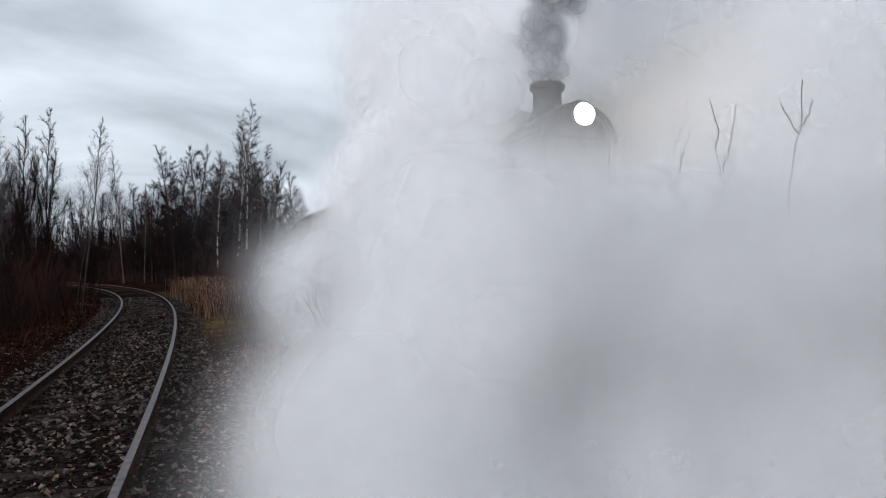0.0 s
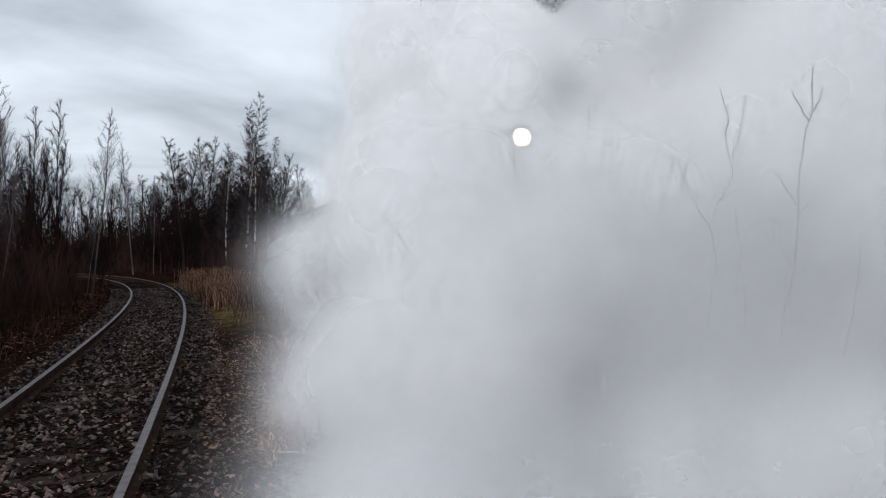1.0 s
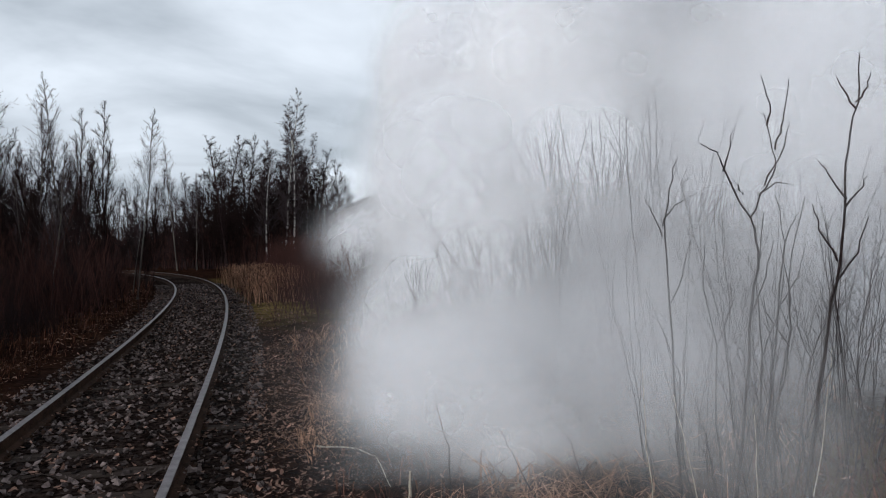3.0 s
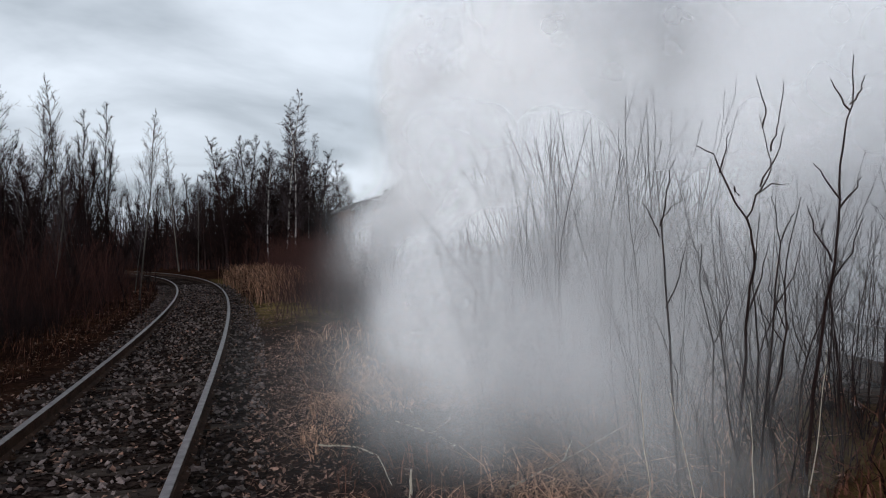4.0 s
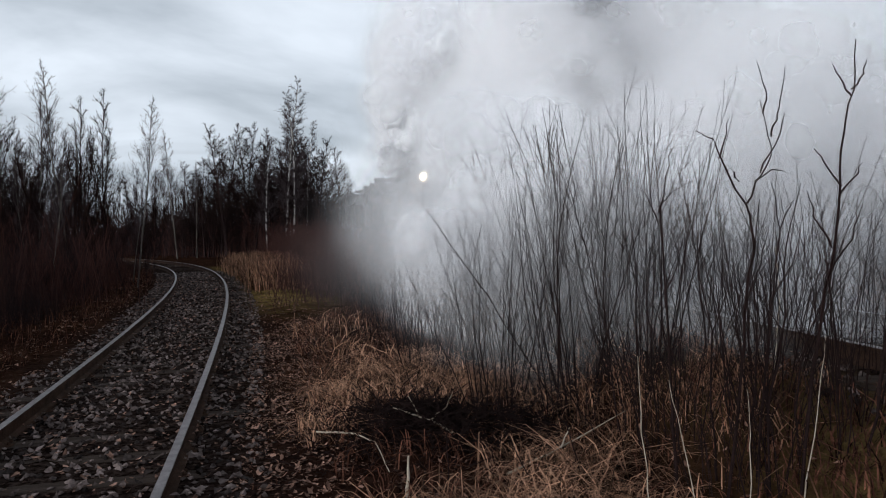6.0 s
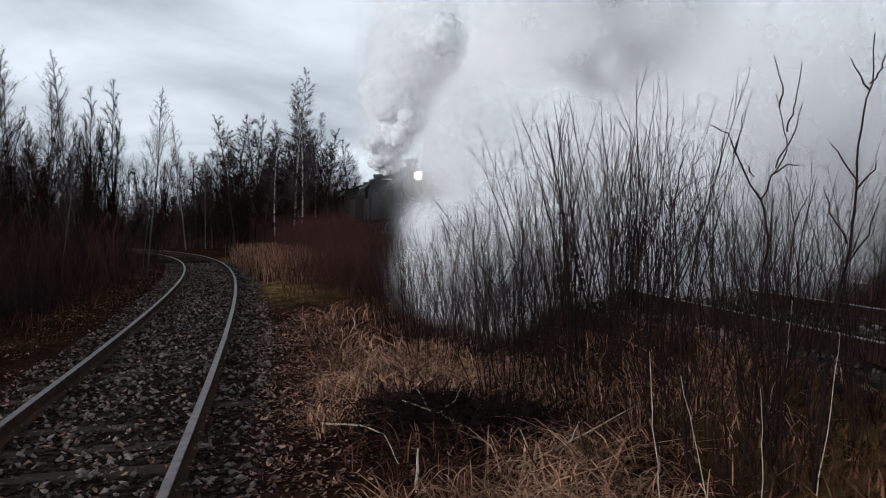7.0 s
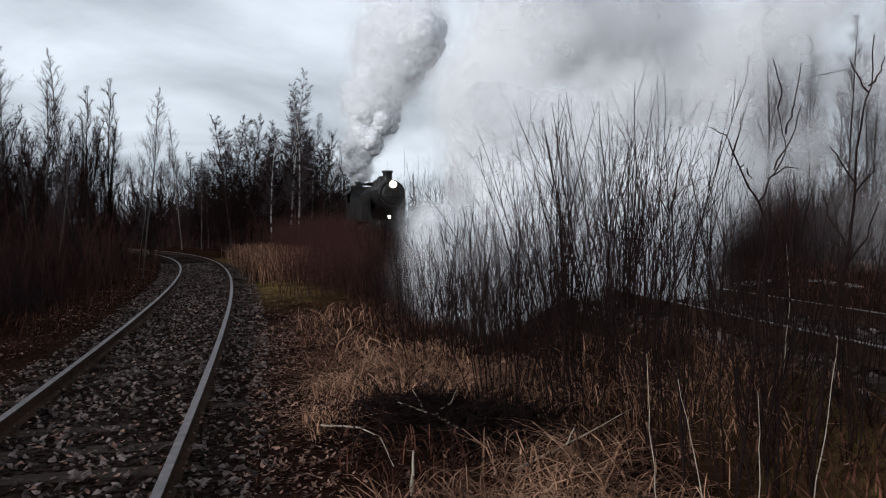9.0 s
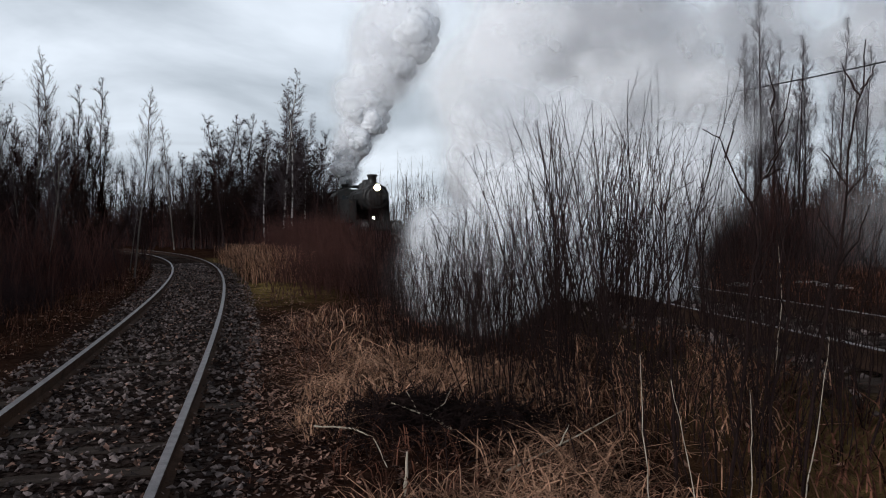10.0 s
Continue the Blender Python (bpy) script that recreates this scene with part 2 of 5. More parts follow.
def mesh(name, verts, faces, materials, smooth_faces=False, index=None):
    me = bpy.data.meshes.new(name)
    me.from_pydata(verts, [], faces)
    for m in materials if isinstance(materials, (list, tuple)) else [materials]:
        me.materials.append(m)
    if index is not None:
        me.polygons.foreach_set("material_index", index)
    if smooth_faces:
        me.polygons.foreach_set("use_smooth", [True] * len(me.polygons))
    me.update()
    return me


def child(name, me, parent, label="", at=None):
    ob = new(name, me)
    ob.parent = parent
    if at is not None:
        ob.matrix_basis = at
    return tagged(ob, label)


def part(name, bm, material, parent, label="", at=None):
    me = bpy.data.meshes.new(name)
    bm.to_mesh(me)
    bm.free()
    me.materials.append(material)
    return child(name, me, parent, label, at)


def box(bm, x0, x1, y0, y1, z0, z1, bevel=0.0):
    r = bmesh.ops.create_cube(bm, size=1)
    bmesh.ops.transform(bm, matrix=Matrix.Translation(((x0 + x1) / 2, (y0 + y1) / 2, (z0 + z1) / 2)) @ Matrix.Diagonal((x1 - x0, y1 - y0, z1 - z0, 1)), verts=r["verts"])
    if bevel:
        edges = list({e for v in r["verts"] for e in v.link_edges})
        bmesh.ops.bevel(bm, geom=edges, offset=bevel, segments=2, affect="EDGES")
    return bm


def lathe(bm, profile, axis="z", turn=28, at=(0, 0, 0)):
    """A turned shape from (radius, height) pairs."""
    rings = []
    for r, h in profile:
        ring = []
        for k in range(turn):
            a = 2 * math.pi * k / turn
            c, s = r * math.cos(a), r * math.sin(a)
            p = {"z": (c, s, h), "y": (c, h, s), "x": (h, c, s)}[axis]
            ring.append(bm.verts.new((p[0] + at[0], p[1] + at[1], p[2] + at[2])))
        rings.append(ring)
    for a, b in zip(rings, rings[1:]):
        for k in range(turn):
            bm.faces.new((a[k], a[(k + 1) % turn], b[(k + 1) % turn], b[k]))
    for ring in (rings[0], rings[-1]):
        bm.faces.new(ring)
    bmesh.ops.recalc_face_normals(bm, faces=bm.faces)
    for f in bm.faces:
        f.smooth = len(f.verts) == 4
    return bm


class Tubes:
    """Collects thin tapered tubes into one mesh."""

    def __init__(self):
        self.v, self.f = [], []

    def add(self, pts, radii, sides=4):
        first = len(self.v)
        n = len(pts)
        for i, (p, r) in enumerate(zip(pts, radii)):
            d = (Vector(pts[min(i + 1, n - 1)]) - Vector(pts[max(i - 1, 0)])).normalized()
            a = d.orthogonal().normalized()
            b = d.cross(a)
            for k in range(sides):
                t = 2 * math.pi * k / sides
                self.v.append(Vector(p) + (a * math.cos(t) + b * math.sin(t)) * r)
        for i in range(n - 1):
            for k in range(sides):
                a, b = first + i * sides + k, first + i * sides + (k + 1) % sides
                self.f.append((a, b, b + sides, a + sides))
        self.f.append(tuple(range(first + (n - 1) * sides, first + n * sides)))

    def mesh(self, name, material):
        return mesh(name, [tuple(v) for v in self.v], self.f, material, True)


def wander(rng, start, way, length, steps, bend=0.15, lift=0.0):
    """A crooked line."""
    p, d, pts = Vector(start), Vector(way).normalized(), [Vector(start)]
    for _ in range(steps):
        d = (d + Vector((rng.gauss(0, bend), rng.gauss(0, bend), rng.gauss(0, bend) + lift))).normalized()
        p = p + d * (length / steps)
        pts.append(p.copy())
    return pts


def taper(r0, r1, n):
    return [r0 + (r1 - r0) * k / (n - 1) for k in range(n)]


# ---- ground ----


def spread(lo, hi, step, far):
    mid = list(np.arange(lo, hi + 1e-6, step))
    up, down, g = [], [], step
    a, b = hi, lo
    while a < far or b > -far:
        g *= 1.25
        a, b = a + g, b - g
        up.append(a), down.append(b)
    return np.array(down[::-1] + mid + up)


def ground_material():
    m = bpy.data.materials.new("ground")
    m.use_nodes = True
    n, l = m.node_tree.nodes, m.node_tree.links
    b = n["Principled BSDF"]
    b.inputs["Specular IOR Level"].default_value = 0.0
    tc = n.new("ShaderNodeTexCoord")

    def tex(scale, dark, light, lo=0.35, hi=0.65, detail=6):
        t, r = n.new("ShaderNodeTexNoise"), n.new("ShaderNodeValToRGB")
        t.inputs["Scale"].default_value, t.inputs["Detail"].default_value, t.inputs["Roughness"].default_value = scale, detail, 0.65
        l.new(tc.outputs["Object"], t.inputs["Vector"])
        r.color_ramp.elements[0].position, r.color_ramp.elements[1].position = lo, hi
        r.color_ramp.elements[0].color, r.color_ramp.elements[1].color = (*dark, 1), (*light, 1)
        l.new(t.outputs[0], r.inputs[0])
        return t, r

    def over(a, c, fac):
        x = n.new("ShaderNodeMix")
        x.data_type = "RGBA"
        l.new(a, x.inputs["A"]), l.new(c, x.inputs["B"]), l.new(fac, x.inputs["Factor"])
        return x.outputs["Result"]

    fine, earth = tex(9, (0.006, 0.003, 0.0025), (0.034, 0.016, 0.0115))
    _, grass = tex(3, (0.010, 0.0045, 0.003), (0.055, 0.0255, 0.015))
    pebb, stone = tex(16, (0.008, 0.005, 0.0042), (0.052, 0.036, 0.031), 0.42, 0.66)
    _, moss = tex(2.5, (0.07, 0.048, 0.016), (0.26, 0.18, 0.065))
    _, mask = tex(0.6, (0, 0, 0), (1, 1, 1), 0.42, 0.6)
    c = over(earth.outputs[0], grass.outputs[0], mask.outputs[0])
    for name, col in (("ballast", stone), ("moss", moss)):
        at = n.new("ShaderNodeAttribute")
        at.attribute_name = name
        c = over(c, col.outputs[0], at.outputs["Fac"])
    l.new(c, b.inputs["Base Color"])
    b.inputs["Roughness"].default_value = 0.95
    bp = n.new("ShaderNodeBump")
    bp.inputs["Strength"].default_value, bp.inputs["Distance"].default_value = 0.9, 0.05
    l.new(pebb.outputs[0], bp.inputs["Height"])
    l.new(bp.outputs[0], b.inputs["Normal"])
    return m


def build_ground():
    xs, ys = spread(-24, 18, 0.3, 3500), spread(-8, 52, 0.33, 3500)
    gx, gy = np.meshgrid(xs, ys)
    gx, gy = gx.ravel(), gy.ravel()
    z = ground_z(gx, gy)
    nx, ny = len(xs), len(ys)
    q = np.arange(nx * ny).reshape(ny, nx)
    faces = np.stack([q[:-1, :-1], q[:-1, 1:], q[1:, 1:], q[1:, :-1]], -1).reshape(-1, 4)
    me = mesh("ground", np.stack([gx, gy, z], 1).tolist(), faces.tolist(), ground_material(), True)
    d1, s1 = off(T1, gx, gy)
    d2, _ = off(T2, gx, gy)
    bal = np.maximum(1 - smooth(np.abs(d1), 1.0, 1.9), 1 - smooth(np.abs(d2), 1.3, 2.4))
    moss = smooth(d1, 1.2, 1.8) * (1 - smooth(d1, 2.6, 4.0)) * smooth(s1, 12, 18) * (1 - smooth(s1, 32, 38))
    right = smooth(gx, 1.5, 3.0) * (1 - smooth(np.abs(d2 + 3.0), 0.8, 2.2)) * 0.7
    for name, v in (("ballast", bal), ("moss", np.maximum(moss, right))):
        at = me.attributes.new(name, "FLOAT", "POINT")
        at.data.foreach_set("value", v)
    ob = new("ground", me)
    tagged(ob, "brown late-autumn ground with gravel, earth and withered grass", "ground", kind="structure")


build_ground()

# ---- the two lines of track ----


def rail_mesh(track, side, s0, s1, top):
    """A flat-bottom rail swept along the track."""
    prof = ((-0.065, -0.16), (-0.065, -0.148), (-0.009, -0.128), (-0.009, -0.045), (-0.035, -0.032), (-0.035, -0.004), (-0.03, 0.0),
            (0.03, 0.0), (0.035, -0.004), (0.035, -0.032), (0.009, -0.045), (0.009, -0.128), (0.065, -0.148), (0.065, -0.16))
    v, f, idx, n = [], [], [], len(prof)
    ss = np.arange(s0, s1, 0.5)
    for s in ss:
        for u, h in prof:
            x, y, _ = on(track, s, side + u)
            v.append((float(x), float(y), h + top(s)))
    for i in range(len(ss) - 1):
        for k in range(n):
            a, b = i * n + k, i * n + (k + 1) % n
            f.append((a, b, b + n, a + n))
            idx.append(1 if k in (5, 6, 7) else 0)
    return mesh("rail", v, f, [M_RUST, M_RAIL], False, idx)


def sleeper_mesh():
    bm = bmesh.new()
    box(bm, -1.3, 1.3, -0.12, 0.12, -0.2, 0.0, 0.02)
    me = bpy.data.meshes.new("sleeper")
    bm.to_mesh(me)
    bm.free()
    me.materials.append(M_SLEEPER)
    return me


def plate_mesh():
    bm = bmesh.new()
    box(bm, -0.12, 0.12, -0.07, 0.07, 0, 0.012, 0.003)
    for sx in (-0.085, 0.085):
        lathe(bm, ((0.016, 0.01), (0.016, 0.03), (0.008, 0.038)), turn=6, at=(sx, 0.035, 0))
        lathe(bm, ((0.016, 0.01), (0.016, 0.03), (0.008, 0.038)), turn=6, at=(sx, -0.035, 0))
    me = bpy.data.meshes.new("rail_fastening")
    bm.to_mesh(me)
    bm.free()
    me.materials.append(M_RUST)
    return me


SLEEPER, PLATE = sleeper_mesh(), plate_mesh()


def railway(track, top, s0, s1, near, label):
    t = tagged(new("railway_track"), label, "railway track", kind="structure")
    for side in (-0.795, 0.795):
        child("rail", rail_mesh(track, side, s0, s1, top), t, "rusty rail with a worn shiny top")
    for s in np.arange(s0 + 0.3, near, 0.62):
        x, y, th = on(track, s)
        ob = child("sleeper", SLEEPER, t, "", pose(x, y, top(s) - 0.165 + random.uniform(-0.012, 0.004), random.uniform(-1, 1), random.uniform(-0.5, 0.5), math.degrees(th) + random.uniform(-1.5, 1.5)))
        for side in (-0.795, 0.795):
            child("rail_fastening", PLATE, ob, "", pose(side, 0, 0.002))
    return t


railway(T1, lambda s: 0.0, -8, 90, 42, "curving single railway track with rusty rails in leaf-strewn gravel")
railway(T2, rail_2, -12, 150, 40, "railway track on a low bank with dark rails and sleepers")

# ---- train ----


def wheel_part(parent, x, y, r, spokes):
    bm = bmesh.new()
    lathe(bm, ((r + 0.03, -0.07), (r + 0.03, -0.045), (r, -0.04), (r, 0.06), (r - 0.07, 0.06), (r - 0.07, -0.07)), axis="x", turn=32)
    lathe(bm, ((0.13, -0.09), (0.13, 0.1)), axis="x", turn=12)
    for k in range(spokes):
        a = 2 * math.pi * k / spokes
        b = box(bmesh.new(), -0.025, 0.025, -0.035, 0.035, 0.1, r - 0.06)
        bmesh.ops.rotate(b, verts=b.verts, cent=(0, 0, 0), matrix=Matrix.Rotation(a, 3, "X"))
        tmp = bpy.data.meshes.new("spoke")
        b.to_mesh(tmp)
        b.free()
        bm.from_mesh(tmp)
        bpy.data.meshes.remove(tmp)
    return part("wheel", bm, M_DKRED, parent, "spoked steel wheel", pose(x, y, r))


def locomotive(label, lit):
    """A small black tank engine; its smokebox faces -y, the railhead is z = 0, its front lamp stands over y = 0."""
    t = tagged(new("steam_locomotive"), label, "locomotive")
    bm = bmesh.new()
    lathe(bm, ((0.70, 0.12), (0.74, 0.16), (0.74, 1.75), (0.70, 1.78), (0.70, 6.3), (0.66, 6.35)), axis="y", turn=40, at=(0, 0, 2.78))
    for y in (1.78, 2.9, 4.1, 5.3):
        lathe(bm, ((0.715, y - 0.03), (0.715, y + 0.03)), axis="y", turn=40, at=(0, 0, 2.78))
    part("boiler", bm, M_BLACK, t, "sooty black boiler")
    bm = bmesh.new()
    lathe(bm, ((0.05, -0.02), (0.45, 0.03), (0.60, 0.09), (0.60, 0.14)), axis="y", turn=36, at=(0, 0, 2.78))
    box(bm, -0.5, 0.5, -0.03, 0.0, 2.62, 2.67, 0.01)
    box(bm, -0.5, 0.5, -0.03, 0.0, 2.88, 2.93, 0.01)
    lathe(bm, ((0.04, -0.16), (0.04, 0.02)), axis="y", turn=10, at=(0, 0, 2.78))
    part("smokebox_door", bm, M_BLACK, t, "domed black smokebox door")
    bm = bmesh.new()
    lathe(bm, ((0.42, 3.36), (0.34, 3.5), (0.27, 3.62), (0.26, 3.98), (0.31, 4.02), (0.33, 4.08), (0.31, 4.14), (0.24, 4.14), (0.22, 3.9)), turn=30, at=(0, 1.5, 0))
    part("chimney", bm, M_BLACK, t, "flared black chimney")
    for y, r, h in ((3.0, 0.34, 3.95), (4.6, 0.3, 3.85)):
        bm = bmesh.new()
        lathe(bm, ((r + 0.1, 3.32), (r, 3.5), (r, h - 0.22), (r * 0.86, h - 0.09), (r * 0.5, h - 0.02), (0.02, h)), turn=26, at=(0, y, 0))
        part("dome", bm, M_BLACK, t)
    bm = bmesh.new()
    lathe(bm, ((0.1, 0.16), (0.17, 0.10), (0.205, -0.02), (0.215, -0.05), (0.19, -0.06)), axis="y", turn=24, at=(0, 0, 3.28))
    box(bm, -0.05, 0.05, 0.0, 0.3, 3.3, 3.4, 0.01)
    box(bm, -0.12, 0.12, 0.02, 0.25, 3.46, 3.52, 0.01)
    lamp = part("headlamp", bm, M_BLACK, t, "round front lamp")
    bm = bmesh.new()
    lathe(bm, ((0.19, -0.055), (0.16, -0.075), (0.06, -0.09)), axis="y", turn=24, at=(0, 0, 3.28))
    part("lens", bm, M_LAMP if lit else M_GLASS, lamp, "glowing warm lamp lens" if lit else "dark lens")
    bm = bmesh.new()
    box(bm, -1.4, 1.4, -0.55, -0.4, 0.85, 1.35, 0.02)
    part("buffer_beam", bm, M_BLACK, t)
    for x in (-0.9, 0.9):
        bm = bmesh.new()
        lathe(bm, ((0.14, -0.55), (0.1, -0.7), (0.07, -0.75), (0.07, -0.98), (0.22, -0.99), (0.2, -1.05), (0.05, -1.07)), axis="y", turn=20, at=(x, 0, 1.06))
        part("buffer", bm, M_IRON, t)
        bm = bmesh.new()
        lathe(bm, ((0.09, -0.4), (0.1, -0.55), (0.1, -0.6)), axis="y", turn=16, at=(x * 0.35, 0, 1.5))
        box(bm, x * 0.35 - 0.05, x * 0.35 + 0.05, -0.52, -0.44, 1.34, 1.46)
        m = part("marker_lamp", bm, M_BLACK, t)
        bm = bmesh.new()
        lathe(bm, ((0.085, -0.603), (0.05, -0.63)), axis="y", turn=16, at=(x * 0.35, 0, 1.5))
        part("lens", bm, M_SMALL_LAMP if lit and x < 0 else M_GLASS, m)
    bm = bmesh.new()
    box(bm, -1.35, 1.35, -0.4, 8.9, 1.28, 1.36, 0.01)
    box(bm, -0.6, 0.6, -0.35, 8.8, 0.75, 1.28)
    part("running_board", bm, M_BLACK, t)
    for side in (-1, 1):
        bm = bmesh.new()
        a, b = sorted((side * 0.74, side * 1.3))
        box(bm, a, b, 2.6, 6.4, 1.38, 2.72, 0.05)
        part("side_tank", bm, M_BLACK, t, "black water tank")
        bm = bmesh.new()
        lathe(bm, ((0.28, 0.0), (0.3, 0.05), (0.3, 0.9), (0.28, 0.95)), axis="y", turn=24, at=(side * 1.15, 0.1, 0.85))
        part("cylinder", bm, M_BLACK, t)
        tb = Tubes()
        tb.add([(side * 0.78, 0.2, 3.0), (side * 0.8, 6.2, 3.0)], [0.02, 0.02], 6)
        child("handrail", tb.mesh("handrail", M_IRON), t)
        bm = bmesh.new()
        box(bm, side * 1.02 - 0.03, side * 1.02 + 0.03, 1.0, 5.4, 0.55, 0.66, 0.01)
        part("connecting_rod", bm, M_IRON, t)
    # cab: walls with window openings, roof
    for side in (-1, 1):
        bm = bmesh.new()
        x0, x1 = sorted((side * 1.32, side * 1.37))
        for y0, y1, z0, z1 in ((6.4, 8.7, 1.37, 2.5), (6.4, 8.7, 3.1, 3.35), (6.4, 6.8, 2.5, 3.1), (8.2, 8.7, 2.5, 3.1)):
            box(bm, x0, x1, y0, y1, z0, z1)
        part("cab_side", bm, M_BLACK, t)
    for y in (6.4, 8.7):
        bm = bmesh.new()
        for x0, x1, z0, z1 in ((-1.37, 1.37, 1.37, 2.55), (-1.37, 1.37, 3.1, 3.5), (-1.37, -1.1, 2.55, 3.1), (1.1, 1.37, 2.55, 3.1), (-0.6, 0.6, 2.55, 3.1)):
            box(bm, x0, x1, y - 0.03, y + 0.03, z0, z1)
        p = part("cab_end", bm, M_BLACK, t)
        for x0 in (-1.1, 0.6):
            part("window_pane", box(bmesh.new(), x0, x0 + 0.5, y - 0.01, y + 0.01, 2.55, 3.1), M_GLASS, p)
    bm = bmesh.new()
    for k in range(9):
        a0, a1 = (math.pi * (0.22 + 0.56 * j / 9) for j in (k, k + 1))
        pts = [(2.1 * math.cos(a), 1.72 + 2.1 * math.sin(a) * 0.96) for a in (a0, a1)]
        lo = [bm.verts.new((x, y, z)) for y in (6.2, 8.95) for x, z in pts]
        hi = [bm.verts.new((x, y, z + 0.05)) for y in (6.2, 8.95) for x, z in pts]
        for q in ((0, 1, 3, 2),):
            bm.faces.new([hi[j] for j in q]), bm.faces.new([lo[j] for j in reversed(q)])
        bm.faces.new((lo[0], hi[0], hi[1], lo[1])), bm.faces.new((lo[2], lo[3], hi[3], hi[2]))
    part("cab_roof", bm, M_BLACK, t, "curved black cab roof")
    wheels = []
    for y, r in ((0.3, 0.42), (1.9, 0.68), (3.5, 0.68), (5.1, 0.68), (7.6, 0.42)):
        for x in (-0.76, 0.76):
            wheels.append((wheel_part(t, x, y, r, 10), x, y, r))
    return t, wheels


def wagon():
    t = tagged(new("covered_wagon"), "old brown boarded covered railway wagon behind the engines", "railway wagon")
    bm = bmesh.new()
    box(bm, -1.35, 1.35, 0.5, 8.5, 1.15, 3.3, 0.02)
    part("body", bm, M_WAGON, t)
    bm = bmesh.new()
    lathe(bm, ((1.45, 0.35), (1.45, 8.65)), axis="y", turn=32)
    for v in bm.verts:
        v.co.z = 3.3 + max(v.co.z, 0) * 0.34
    part("roof", bm, M_BLACK, t)
    bm = bmesh.new()
    box(bm, -1.2, 1.2, 0.4, 8.6, 0.85, 1.15)
    part("underframe", bm, M_RUST, t)
    for side in (-1, 1):
        bm = bmesh.new()
        x0, x1 = sorted((side * 1.35, side * 1.4))
        box(bm, x0, x1, 3.6, 5.4, 1.2, 3.2, 0.01)
        part("sliding_door", bm, M_WAGON, t)
    wheels = [(wheel_part(t, x, y, 0.46, 8), x, y, 0.46) for y in (1.8, 7.2) for x in (-0.76, 0.76)]
    return t, wheels


TRAIN = [(locomotive("black steam locomotive with a lit round headlamp, running backwards through steam", True), 0.0),
         (locomotive("second black steam locomotive coupled behind the first, its lamp unlit", False), 9.9),
         (wagon(), 20.2), (wagon(), 29.6)]
# place of the leading lamp along the line, by time
LAMP_S = ((0.0, 3.48), (1.0, 6.93), (2.5, 11.7), (4.5, 17.7), (7.5, 27.1), (8.5, 30.1), (9.0, 31.5), (10.0, 34.2))


def lamp_s(t):
    return float(np.interp(t, *zip(*LAMP_S)))


def stock_pose(s, length=8.6):
    """The pose of a vehicle whose front stands at s; it sits on the curve by its two ends."""
    x, y, _ = on(T2, s)
    x2, y2, _ = on(T2, s + length)
    return pose(x, y, rail_2(s), math.degrees(math.atan2(rail_2(s + length) - rail_2(s), length)), 0, math.degrees(math.atan2(-(x2 - x), y2 - y)))


# ---- bare trees and shrubs ----


def bare_tree(name, seed, height, girth, spread_w, limbs, twigs, bark, twig_mat, label, droop=0.0, bare_to=0.3, stems=1, fine=0.006, rise=(0.5, 1.5)):
    """A leafless tree: trunk with root flare, limbs, forked twigs."""
    rng = random.Random(seed)
    t = tagged(new(name), label, "tree")
    trunk, crown = Tubes(), Tubes()
    for k in range(stems):
        lean = Vector((rng.gauss(0, 0.05 + 0.08 * (stems > 1)), rng.gauss(0, 0.05 + 0.08 * (stems > 1)), 1))
        h = height * (1 if k == 0 else rng.uniform(0.7, 0.95))
        base = Vector((0, 0, -0.15)) if stems == 1 else Vector((rng.uniform(-0.5, 0.5), rng.uniform(-0.5, 0.5), -0.15))
        line = wander(rng, base, lean, h, 14, 0.022, 0.015)
        radii = [girth * (1.35 if i == 0 else 1) * (1 - i / 14.6) ** 0.85 + 0.004 for i in range(15)]
        trunk.add(line, radii, 7)
        for j in range(limbs):
            u = bare_to + (1 - bare_to) * ((j + rng.random()) / limbs) ** 0.9
            i = min(int(u * 14), 13)
            p = line[i].lerp(line[i + 1], u * 14 - i)
            a = rng.uniform(0, 2 * math.pi)
            long = spread_w * h * (1.05 - u) ** 0.7 * rng.uniform(0.6, 1.15)
            up = rng.uniform(*rise)
            limb = wander(rng, p, (math.cos(a), math.sin(a), up), long, 6, 0.14, 0.06 - droop * 0.5)
            r = max(radii[i] * 0.33, 0.007)
            crown.add(limb, taper(r, 0.005, 7), 4)
            for w in range(twigs):
                v = rng.uniform(0.2, 1.0)
                q = min(int(v * 6), 5)
                s = limb[q].lerp(limb[q + 1], v * 6 - q)
                d = (limb[q + 1] - limb[q]).normalized() + Vector((rng.gauss(0, 0.55), rng.gauss(0, 0.55), rng.gauss(0.12, 0.45)))
                tw = wander(rng, s, d, long * rng.uniform(0.25, 0.55), 4, 0.16, 0.05 - droop)
                crown.add(tw, taper(max(r * 0.4, fine), fine * 0.7, 5), 3)
                for _ in range(2):
                    e = tw[rng.randint(1, 3)]
                    crown.add(wander(rng, e, d + Vector((rng.gauss(0, 0.7), rng.gauss(0, 0.7), rng.gauss(0, 0.5))), long * rng.uniform(0.1, 0.25), 3, 0.2, 0.03 - droop), taper(fine * 0.9, fine * 0.55, 4), 3)
    child("trunk", trunk.mesh("trunk", bark), t)
    child("crown", crown.mesh("crown", twig_mat), t, "leafless branches and fine twigs")
    return t


